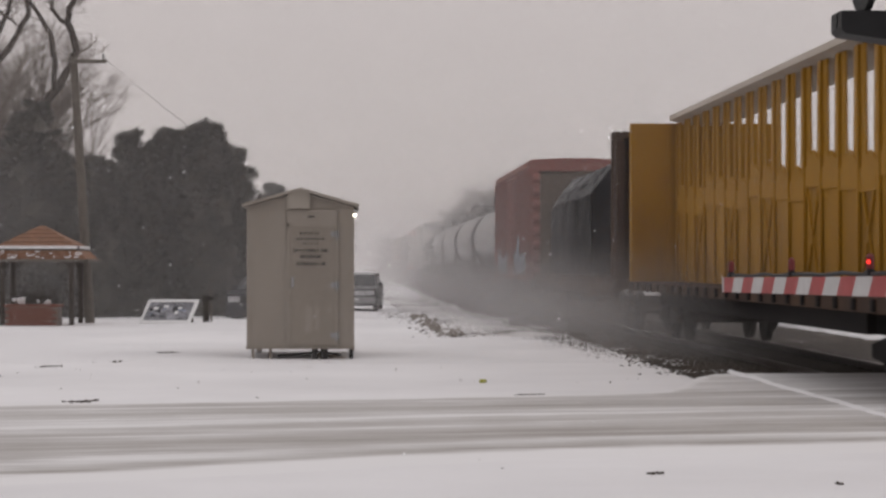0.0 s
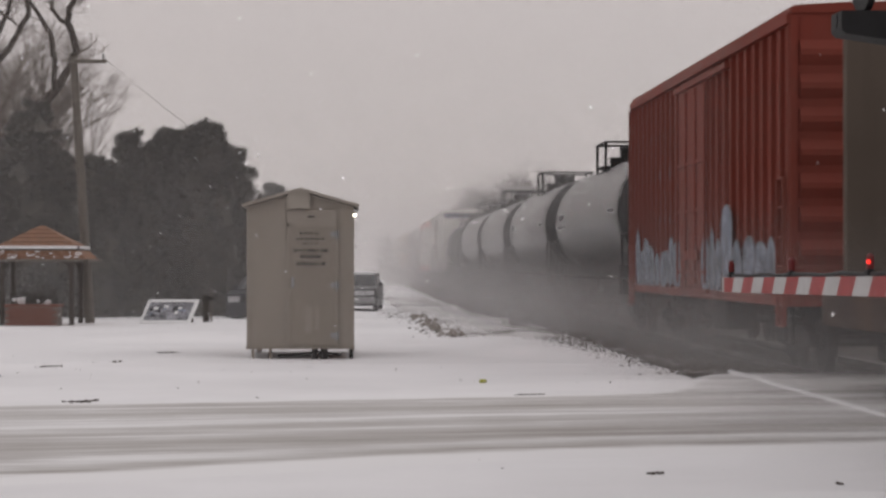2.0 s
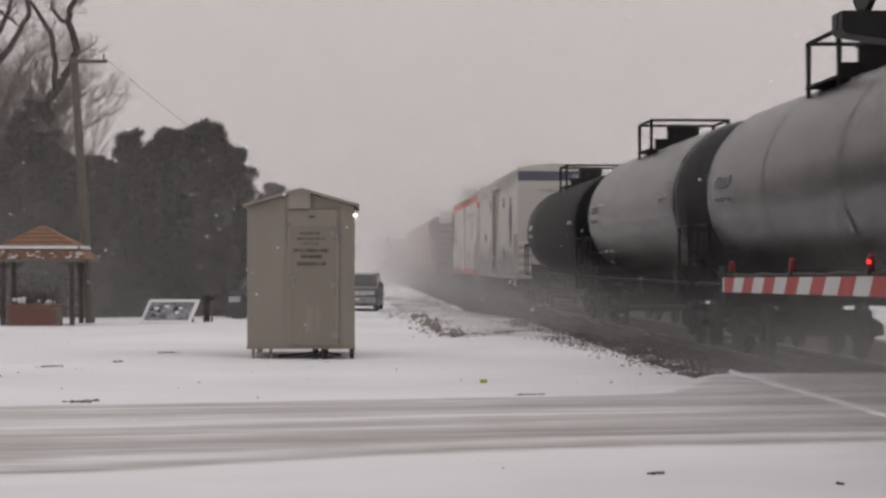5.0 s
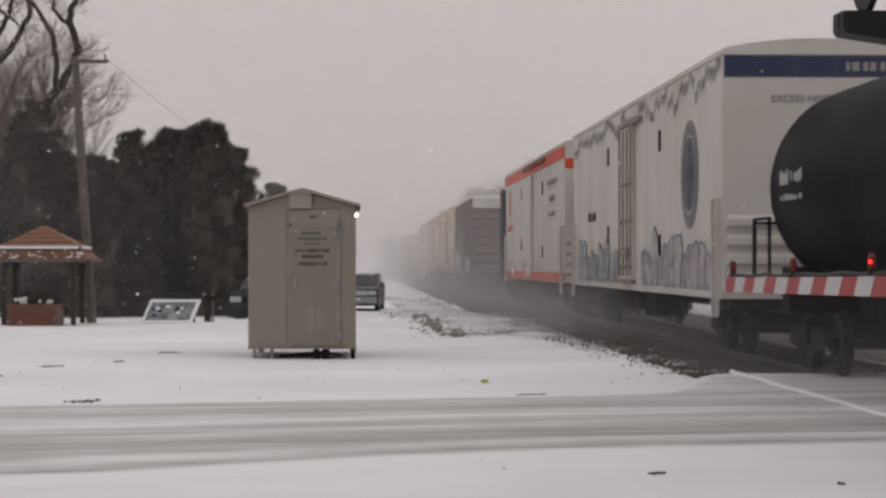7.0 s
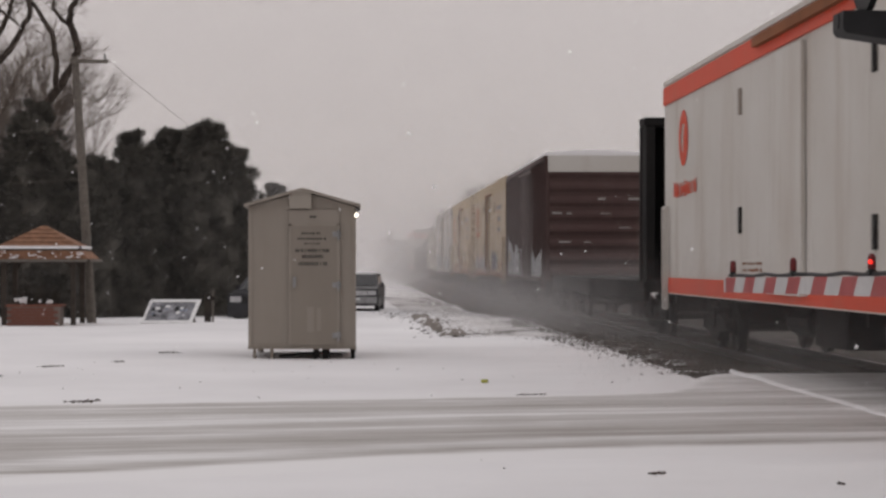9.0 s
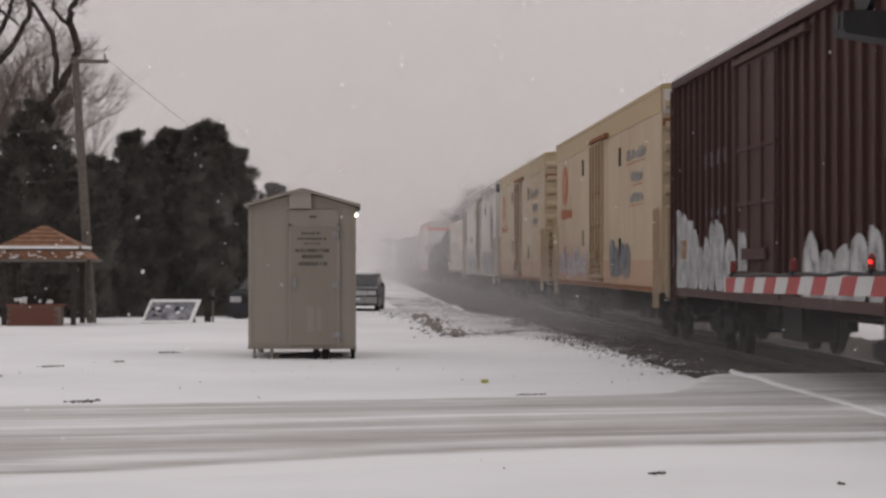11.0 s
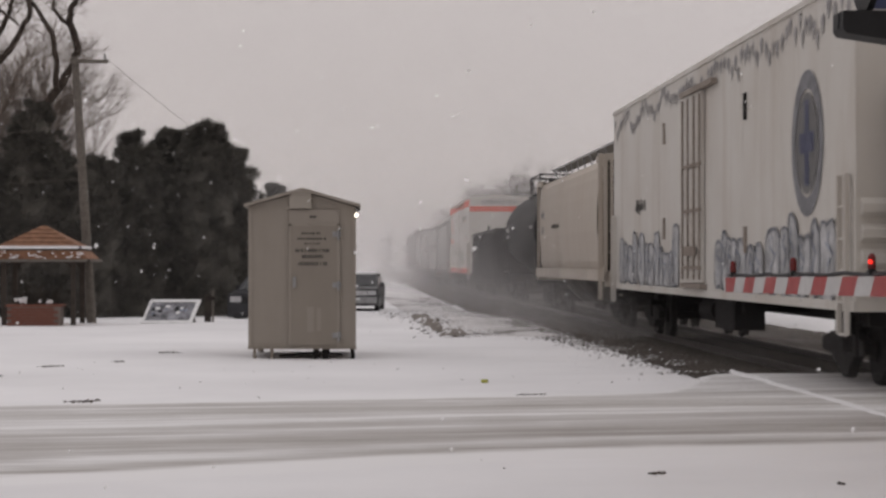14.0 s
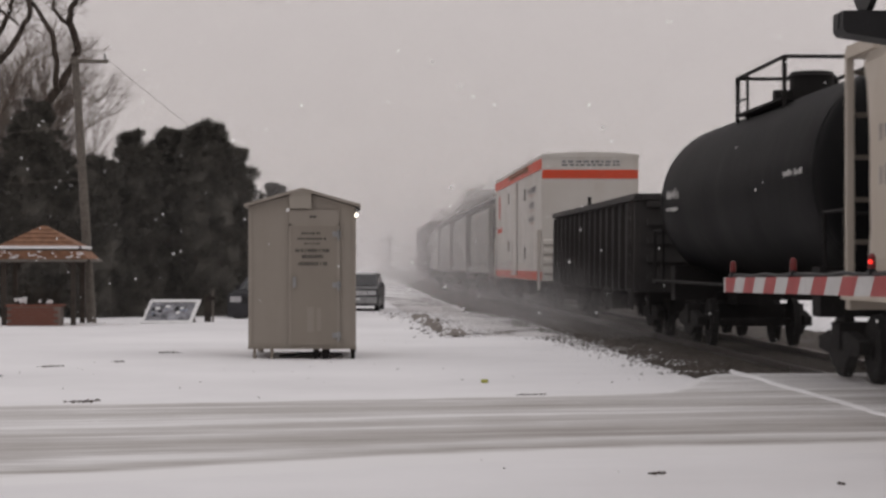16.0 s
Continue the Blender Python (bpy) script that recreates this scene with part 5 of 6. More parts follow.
# ---- crossing gate ----
def crossing_gate():
    gate = thing("crossing_gate", "lowered red and white striped crossing gate arm with lamps", "crossing gate")
    X = 3.03
    stripe = 0.406
    y_tip = 17.0
    n = 17

    def z_at(y):
        return 1.372 + (17.0 - y) * 0.0085

    for i in range(n):
        y1 = y_tip - i * stripe
        y0 = y1 - stripe
        h = 0.060
        bm = B()
        zt, zb = z_at(y1), z_at(y0)
        sl = 0.12
        a = [(y0 - sl / 2, zb + h), (y0 + sl / 2, zb - h), (y1 + sl / 2, zt - h), (y1 - sl / 2, zt + h)]
        if i == 0:
            a[2], a[3] = (y1, zt - h), (y1, zt + h)
        extrude_x(bm, a, X - 0.016, X + 0.016)
        part("stripe", bm, GATE_WHITE if i % 2 else GATE_RED, gate, "white reflective stripe" if i % 2 else "red reflective stripe")
    bm = B()
    box(bm, X - 0.02, X + 0.02, y_tip, y_tip + 0.06, z_at(y_tip) - 0.06, z_at(y_tip) + 0.06)
    part("tip_cap", bm, GATE_WHITE, gate)
    bm = B()
    pts = [(X, y, z_at(y) + 0.075 + 0.008 * math.sin(y * 5)) for y in [16.9 - 0.5 * k for k in range(14)]]
    wire(bm, pts, 0.014)
    part("cable", bm, BLACK_PAINT, gate, "black lamp cable")
    for k, y in enumerate((16.75, 14.42, 12.20)):
        lamp = new("gate_lamp")
        lamp.parent = gate
        z = z_at(y) + 0.075
        bm = B()
        box(bm, X - 0.025, X + 0.025, y - 0.04, y + 0.04, z - 0.01, z + 0.02)
        tube(bm, (X, y, z + 0.02), (X, y, z + 0.035), 0.022, seg=10)
        part("lamp_base", bm, BLACK_PAINT, lamp)
        bm = B()
        tube(bm, (X, y, z + 0.03), (X, y, z + 0.10), 0.026, 0.024, 14)
        tube(bm, (X, y, z + 0.10), (X, y, z + 0.12), 0.024, 0.012, 14)
        part("lamp_lens", bm, LENS_RED, lamp, "red lamp lens")
        if k == 2:
            bm = B()
            bmesh.ops.create_icosphere(bm, subdivisions=2, radius=0.013, matrix=Matrix.Translation((X - 0.015, y - 0.022, z + 0.07)))
            part("lit_core", bm, LENS_LIT, lamp, "lit red lamp")
    # mast, mechanism and counterweight, just outside the view
    bm = B()
    tube(bm, (X + 0.35, 9.6, 0.0), (X + 0.35, 9.6, 4.3), 0.06, seg=14)
    tube(bm, (X + 0.35, 9.6, 0.0), (X + 0.35, 9.6, 0.25), 0.16, 0.12, 14)
    part("mast", bm, GALV, gate)
    bm = B()
    box(bm, X + 0.02, X + 0.33, 9.3, 9.9, 1.15, 1.75)
    box(bm, X - 0.06, X + 0.02, 9.4, 10.4, 1.37, 1.50)
    part("mechanism", bm, GALV, gate)
    # flashing light unit: disc, hood and housing on a cross arm
    unit = new("signal_light")
    unit.parent = gate
    bm = B()
    wire(bm, [(X + 0.35, 9.6, 3.02), (X + 0.35, 10.6, 3.02), (X + 0.12, 12.0, 3.02)], 0.03)
    part("cross_arm", bm, GALV, unit)
    yc, zc = 12.0, 2.965
    xf = 2.92
    bm = B()
    tube(bm, (xf + 0.01, yc, 3.30), (xf + 0.05, yc, 3.30), 0.30, 0.30, 28)
    part("backing_disc", bm, BLACK_PAINT, unit)
    bm = B()
    extrude(bm, [(2.785, 3.0), (2.783, 2.905), (2.79, 2.885), (2.81, 2.868), (3.2, 2.812), (3.2, 3.0)], yc - 0.13, yc + 0.13)
    part("hood", bm, BLACK_PAINT, unit)
    bm = B()
    tube(bm, (2.777, yc, 2.950), (2.782, yc, 2.950), 0.045, seg=20)
    part("lens", bm, BLACK_PAINT, unit)
    bm = B()
    tube(bm, (xf + 0.05, yc, 3.25), (xf + 0.24, yc, 3.25), 0.17, 0.12, 20)
    part("housing", bm, BLACK_PAINT, unit)


crossing_gate()


# ---- planted shelter, pole, sign ----
def shelter():
    th = thing("garden_shelter", "small wooden shelter with two-tier rusty shingle roof", "shelter", m=pose(-7.95, 53.5, 0))
    for name, r0, z0, r1, z1 in (("upper_roof", 1.03, 1.96, 0.06, 2.50), ("lower_roof", 1.28, 1.63, 1.06, 1.86)):
        bm = B()
        lo = [bm.verts.new((sx * r0, sy * r0, z0)) for sx, sy in ((-1, -1), (1, -1), (1, 1), (-1, 1))]
        hi = [bm.verts.new((sx * r1, sy * r1, z1)) for sx, sy in ((-1, -1), (1, -1), (1, 1), (-1, 1))]
        for i in range(4):
            bm.faces.new((lo[i], lo[(i + 1) % 4], hi[(i + 1) % 4], hi[i]))
        bm.faces.new(hi)
        bm.faces.new(lo[::-1])
        rf = part(name, bm, SHINGLE, th, "rusty brown shingles with snow dust")
        bm = B()
        for sx, sy, ex, ey in ((-1, -1, 1, -1), (1, -1, 1, 1), (1, 1, -1, 1), (-1, 1, -1, -1)):
            w = r0 + 0.02
            p, q = (sx * w, sy * w), (ex * w, ey * w)
            box(bm, min(p[0], q[0]) - 0.025, max(p[0], q[0]) + 0.025, min(p[1], q[1]) - 0.025, max(p[1], q[1]) + 0.025, z0 - 0.05, z0 + 0.02)
        part("snow_edge" if name == "upper_roof" else "fascia", bm, SNOW if name == "upper_roof" else POLE_WOOD, th)
        # shingle courses
        bm = B()
        m = 5
        for k in range(m):
            f = k / m
            r = r0 + (r1 - r0) * f
            z = z0 + (z1 - z0) * f
            box(bm, -r, r, -r - 0.012, -r + 0.03, z, z + 0.025)
        part("shingle_course", bm, SHINGLE, th)
    bm = B()
    rnd = random.Random(8)
    for i in range(26):
        x = rnd.uniform(-1.1, 1.1)
        w = rnd.uniform(0.03, 0.14)
        f = rnd.random()
        y = -1.27 + 0.2 * f
        z = 1.66 + 0.19 * f
        box(bm, x, x + w, y - 0.03, y + 0.03, z - 0.01, z + 0.02)
    tagged(part("snow_patch", bm, SNOW, th), "patches of snow on the shingles", kind="stuff")
    bm = B()
    box(bm, -1.0, 1.0, -1.0, 1.0, 1.85, 1.97)
    part("roof_neck", bm, POLE_WOOD, th)
    for x in (-0.86, 0.86):
        for y in (-0.86, 0.86):
            bm = B()
            box(bm, x - 0.06, x + 0.06, y - 0.06, y + 0.06, 0, 1.66)
            part("post", bm, DARK_WOOD, th)
            bm = B()
            s = 1 if x < 0 else -1
            wire(bm, [(x, y, 1.3), (x + s * 0.12, y, 1.52), (x + s * 0.3, y, 1.62)], 0.03)
            part("brace", bm, DARK_WOOD, th)
    for y in (-0.86, 0.86):
        bm = B()
        box(bm, -1.2, 1.2, y - 0.05, y + 0.05, 1.58, 1.66)
        part("beam", bm, DARK_WOOD, th)


def brick_planter():
    x0, x1, y0, y1, h = -8.68, -7.36, 52.25, 52.95, 0.50
    pl = thing("brick_planter", "red brick planter with snowy shrubs under the shelter", "planter")
    bm = B()
    box(bm, x0 + 0.01, x1 - 0.01, y0 + 0.01, y1 - 0.01, -0.03, h - 0.03)
    part("core", bm, MORTAR, pl)
    bm = B()
    box(bm, -0.1, 0.1, -0.006, 0.012, -0.03, 0.03)
    me = mesh_of("brick", bm, BRICK)
    for r in range(6):
        k = 0
        x = x0 + (0.105 if r % 2 else 0.0) + 0.1
        while x + 0.1 <= x1 + 0.02:
            b = new("brick", me)
            b.parent = pl
            b.location = (x, y0, 0.035 + r * 0.074)
            x += 0.212
    bm = B()
    box(bm, x0 - 0.03, x1 + 0.03, y0 - 0.03, y1 + 0.03, h - 0.03, h + 0.02)
    part("coping", bm, BRICK, pl)
    bm = B()
    rnd = random.Random(3)
    for i in range(6):
        c = Vector((rnd.uniform(x0 + 0.15, x1 - 0.15), y0 + 0.35, h + rnd.uniform(0.02, 0.14)))
        bmesh.ops.create_icosphere(bm, subdivisions=1, radius=rnd.uniform(0.05, 0.09), matrix=Matrix.Translation(c))
    for v in bm.verts:
        v.co += Vector((noise.noise(v.co * 9), 0, noise.noise(v.co * 7))) * 0.05
    part("snow_heap", bm, SNOW, pl)
    bm = B()
    for i in range(150):
        x = rnd.uniform(x0 + 0.1, x1 - 0.1)
        z = h + rnd.uniform(0.0, 0.1)
        tube(bm, (x, y0 + 0.5, z), (x + rnd.uniform(-0.2, 0.2), y0 + 0.5 + rnd.uniform(-0.1, 0.1), z + rnd.uniform(0.15, 0.5)), 0.008, 0.004, 4, False)
    part("shrub", bm, BUSH, pl)


def utility_pole():
    p = thing("utility_pole", "leaning grey wooden utility pole with one crossarm", "utility pole")
    y = 55.0
    bm = B()
    tube(bm, (-6.93, y, -0.1), (-7.37, y, 6.95), 0.13, 0.10, 16)
    part("pole", bm, POLE_WOOD, p)
    bm = B()
    box(bm, -7.48, -6.50, y - 0.16, y - 0.08, 6.77, 6.86)
    part("crossarm", bm, POLE_WOOD, p)
    bm = B()
    tube(bm, (-6.58, y - 0.12, 6.86), (-6.58, y - 0.12, 7.02), 0.04, 0.03, 8)
    part("insulator", bm, GALV, p)
    bm = B()
    box(bm, -7.36, -7.15, y - 0.15, y - 0.07, 4.05, 4.13)
    part("bracket", bm, POLE_WOOD, p)
    for x0, z0, x1, y1, z1, sag in ((-6.67, 7.0, -3.0, 110, 5.2, 0.4), (-7.4, 5.2, -12.0, 57, 4.9, 0.1), (-7.3, 3.75, -9.0, 54, 3.6, 0.02)):
        bm = B()
        pts = [(x0 + (x1 - x0) * k / 10, y + (y1 - y) * k / 10, z0 + (z1 - z0) * k / 10 - sag * 4 * (k / 10) * (1 - k / 10)) for k in range(11)]
        wire(bm, pts, 0.007, 5)
        part("wire", bm, POLE_WOOD, p)


def tilted_sign():
    s = thing("display_board", "white-framed picture board leaning back on the snow", "sign board")
    y = 54.0
    def P(u, v):
        return (-5.56 + 1.30 * u + 0.22 * v, y + 0.45 * v, -0.02 + 0.60 * v)
    def slab(u0, u1, v0, v1, d0, d1):
        bm = B()
        n = Vector((0, -0.8, 0.6))
        vs = [bm.verts.new(Vector(P(u, v)) + n * d) for d in (d0, d1) for u, v in ((u0, v0), (u1, v0), (u1, v1), (u0, v1))]
        for f in ((0, 1, 2, 3), (4, 5, 6, 7), (0, 1, 5, 4), (1, 2, 6, 5), (2, 3, 7, 6), (3, 0, 4, 7)):
            bm.faces.new([vs[i] for i in f])
        return bm
    part("panel", slab(0.03, 0.97, 0.06, 0.94, 0.0, 0.02), SIGN_PANEL, s, "dark printed picture panel")
    for a in ((0, 1, 0.0, 0.12), (0, 1, 0.90, 1.0), (0, 0.05, 0.121, 0.899), (0.93, 1, 0.121, 0.899)):
        part("frame", slab(*a, -0.02, 0.05), SIGN_WHITE, s)
    rnd = random.Random(6)
    for i in range(12):
        u, v = rnd.uniform(0.1, 0.8), rnd.uniform(0.2, 0.7)
        part("picture_patch", slab(u, u + rnd.uniform(0.03, 0.1), v, v + rnd.uniform(0.06, 0.16), 0.021, 0.025), (SIGN_WHITE, BLACK_PAINT, TAG_BLUE)[i % 3], s)
    for u in (0.2, 0.85):
        bm = B()
        a = P(u, 0.8)
        tube(bm, (a[0], a[1] + 0.04, a[2]), (a[0] + 0.05, a[1] + 0.35, -0.05), 0.03, seg=8)
        part("prop", bm, POLE_WOOD, s)


def short_post():
    p = thing("sign_post", "short dark wooden post with a small plate", "post")
    bm = B()
    box(bm, -3.80, -3.75, 55.0, 55.06, -0.1, 0.86)
    part("post", bm, POLE_WOOD, p)
    bm = B()
    box(bm, -4.0, -3.83, 55.05, 55.10, -0.08, 0.72)
    box(bm, -3.95, -3.70, 54.97, 55.0, 0.58, 0.68)
    part("plate", bm, BUSH, p)


shelter()
brick_planter()
utility_pole()
tilted_sign()
short_post()


# ---- parked vehicles ----
def parked_car(x, y, z, turn, material, label, kind):
    c = thing("parked_car", label, "car", "parked cars", m=pose(x, y, z, 0, 0, turn))
    W, L = 0.9, 4.5
    H = 1.42
    bm = B()
    lower = [(-L / 2, 0.2), (-L / 2, 0.82), (-L / 2 + 0.1, 0.93), (L / 2 - 0.6, 0.95), (L / 2 - 0.05, 0.85), (L / 2, 0.55), (L / 2, 0.2)]
    extrude_x(bm, [(-a, b) for a, b in lower], -W, W)
    part("body", bm, material, c)
    bm = B()
    pr = [(-1.45, 0.94), (-0.75, H - 0.04), (-0.4, H), (1.5, H), (1.85, H - 0.08), (2.15, 0.94)]
    a = [bm.verts.new((-W + 0.05 + 0.0, yy, zz)) for yy, zz in pr]
    for v, (yy, zz) in zip(a, pr):
        v.co.x = -W + 0.04 + 0.22 * (zz - 0.94)
    b = [bm.verts.new((-v.co.x, v.co.y, v.co.z)) for v in a]
    n = len(pr)
    for i in range(n):
        bm.faces.new((a[i], a[(i + 1) % n], b[(i + 1) % n], b[i]))
    bm.faces.new(a[::-1])
    bm.faces.new(b)
    part("cabin", bm, material, c)
    bm = B()
    vs = [bm.verts.new(p) for p in ((-0.76, -1.42, 0.98), (0.76, -1.42, 0.98), (0.66, -0.80, H - 0.08), (-0.66, -0.80, H - 0.08))]
    for v in vs:
        v.co.y -= 0.012
    bm.faces.new(vs)
    part("windscreen", bm, GLASS, c, "dark glass")
    for sx in (-1, 1):
        bm = B()
        vs = [bm.verts.new((sx * (W - 0.03 - 0.22 * (zz - 0.94)), yy, zz)) for yy, zz in ((-1.2, 1.0), (-0.65, H - 0.1), (1.45, H - 0.1), (1.75, 1.0))]
        bm.faces.new(vs)
        part("side_window", bm, GLASS, c, "dark glass")
        bm = B()
        box(bm, sx * 0.66 - 0.16, sx * 0.66 + 0.16, -L / 2 - 0.02, -L / 2 + 0.02, 0.62, 0.78)
        part("headlight", bm, CHROME, c, "clear headlight")
        bm = B()
        box(bm, sx * 0.98 - 0.08, sx * 0.98 + 0.08, -0.98, -0.82, 0.94, 1.08)
        part("mirror", bm, material, c)
        for wy in (-1.4, 1.4):
            bm = B()
            tube(bm, (sx * 0.72, wy, 0.33), (sx * 0.91, wy, 0.33), 0.33, seg=20)
            wh = part("wheel", bm, RUBBER, c)
            bm = B()
            tube(bm, (sx * 0.90, wy, 0.33), (sx * 0.925, wy, 0.33), 0.19, seg=14)
            part("rim", bm, CHROME, wh)
    bm = B()
    box(bm, -0.48, 0.48, -L / 2 - 0.015, -L / 2 + 0.01, 0.60, 0.78)
    part("grille", bm, CHROME if kind else BLACK_PAINT, c)
    bm = B()
    box(bm, -0.86, 0.86, -L / 2 - 0.06, -L / 2 + 0.03, 0.30, 0.54)
    part("bumper", bm, GALV if kind else material, c)
    bm = B()
    box(bm, -0.2, 0.2, -L / 2 - 0.065, -L / 2 - 0.061, 0.42, 0.5)
    part("plate_bar", bm, SIGN_WHITE, c, "plain pale plate")
    bm = B()
    extrude_x(bm, [(-0.5, H + 0.003), (1.5, H + 0.003), (1.4, H + 0.05), (-0.4, H + 0.04)], -0.6, 0.6)
    part("roof_snow", bm, SNOW, c, "thin snow on the roof")


parked_car(0.06, 82.0, -0.28, -4, CAR_GREY, "dark grey parked car with thin roof snow", 1)
parked_car(-2.17, 60.6, -0.16, -15, CAR_DARK, "black parked car half hidden by the shed", 0)


# ---- trees ----
def grow(bm, p, d, r, length, depth, rnd, spread_a=0.55, droop=0.0, seg=5, kids=(2, 4)):
    n = 3
    q = p.copy()
    for i in range(n):
        d2 = (d + Vector((rnd.gauss(0, 0.16), rnd.gauss(0, 0.16), rnd.gauss(0.05, 0.10) - droop))).normalized()
        e = q + d2 * (length / n)
        tube(bm, q, e, r * (1 - 0.18 * i), r * (1 - 0.18 * (i + 1)), seg if r > 0.02 else 3, False)
        if depth > 0 and i > 0:
            for k in range(rnd.randint(*kids) - 1):
                a = Vector((rnd.gauss(0, 1), rnd.gauss(0, 1), rnd.gauss(0.1, 0.5))).normalized()
                grow(bm, e.copy(), (d2 * (1 - spread_a) + a * spread_a).normalized(), r * 0.52, length * rnd.uniform(0.55, 0.78), depth - 1, rnd, spread_a, droop, seg, kids)
        q, d = e, d2
    if depth > 0:
        grow(bm, q, d, r * 0.5, length * 0.7, depth - 1, rnd, spread_a, droop, seg, kids)


def bare_tree(x, y, z, h, seed, label, depth=4, r=0.12, lean=(0, 0), fan=0.45, tops=4, material=None):
    t = thing("bare_tree", label, "tree", "bare trees")
    rnd = random.Random(seed)
    trunk = B()
    p = Vector((x, y, z - 0.2))
    top = Vector((x + lean[0], y + lean[1], z + h * 0.35))
    tube(trunk, p, top, r * 1.3, r, 8)
    part("trunk", trunk, BARK, t)
    crown = B()
    for i in range(tops):
        a = 6.28 * i / tops + rnd.uniform(0, 0.8)
        d = Vector((math.cos(a) * fan, math.sin(a) * fan, 1)).normalized()
        grow(crown, top - Vector((0, 0, h * 0.05 * i)), d, r * 0.6, h * 0.19, depth, rnd, fan)
    part("crown", crown, material or TWIG, t)
    return t


def crooked_tree():
    t = thing("bare_tree", "large bare tree with dark crooked limbs", "tree", "bare trees")
    y = 69.0
    grown = 69.0 / 58.0
    limbs = {
        0.16: [(-8.6, -0.2), (-8.55, 3.0), (-8.53, 5.48), (-8.59, 5.84), (-8.15, 6.47), (-7.82, 7.1), (-7.73, 7.48), (-7.9, 8.15), (-7.84, 8.54), (-7.62, 8.93), (-7.3, 9.8)],
        0.085: [(-8.26, 6.27), (-8.25, 7.13), (-8.40, 7.88), (-8.72, 8.38), (-9.0, 8.78), (-9.12, 9.17), (-9.3, 9.9)],
        0.11: [(-10.2, 6.1), (-9.99, 6.97), (-9.56, 7.52), (-9.28, 7.99), (-9.0, 8.35), (-8.97, 8.85), (-8.8, 9.8)],
        0.1: [(-10.3, 6.6), (-9.98, 7.68), (-9.78, 8.15), (-9.59, 8.54), (-9.47, 9.01), (-9.3, 9.9)],
        0.06: [(-7.9, 8.15), (-8.1, 8.23), (-8.34, 8.54), (-8.37, 8.93), (-8.5, 9.6)],
        0.05: [(-9.91, 8.62), (-9.67, 8.38), (-9.28, 8.07)],
    }
    bm = B()
    tw = B()
    rnd = random.Random(17)
    for r, pts in limbs.items():
        pts = [(px * grown, 1.55 + (pz - 1.55) * grown if pz > 1.6 else pz) for px, pz in pts]
        r *= grown
        fine = []
        for a, b in zip(pts, pts[1:]):
            for k in range(3):
                f = k / 3
                fine.append((a[0] + (b[0] - a[0]) * f + rnd.gauss(0, 0.018), a[1] + (b[1] - a[1]) * f + rnd.gauss(0, 0.018)))
        fine.append(pts[-1])
        n = len(fine)
        for i in range(n - 1):
            a, b = fine[i], fine[i + 1]
            yy = y + 0.3 * math.sin(i * 0.4 + r * 40)
            yn = y + 0.3 * math.sin((i + 1) * 0.4 + r * 40)
            tube(bm, (a[0], yy, a[1]), (b[0], yn, b[1]), r * (1 - 0.6 * i / n), r * (1 - 0.6 * (i + 1) / n), 8, False)
            if a[1] > 6.3 and rnd.random() < 0.55:
                d = Vector((rnd.gauss(0, 1), rnd.gauss(0, 0.5), rnd.gauss(0.6, 0.5))).normalized()
                grow(tw, Vector((a[0], yy, a[1])), d, 0.022, rnd.uniform(0.4, 0.8), 2, rnd, 0.5, 0, 4)
    bmesh.ops.remove_doubles(bm, verts=bm.verts, dist=0.0005)
    part("trunk", bm, BARK, t)
    part("twig_crown", tw, TWIG, t)
    # the second stem stands left of the view
    bm = B()
    tube(bm, (-12.5, y, -0.2), (-12.25, y, 7.6), 0.2, 0.12, 10)
    part("stem", bm, BARK, t)


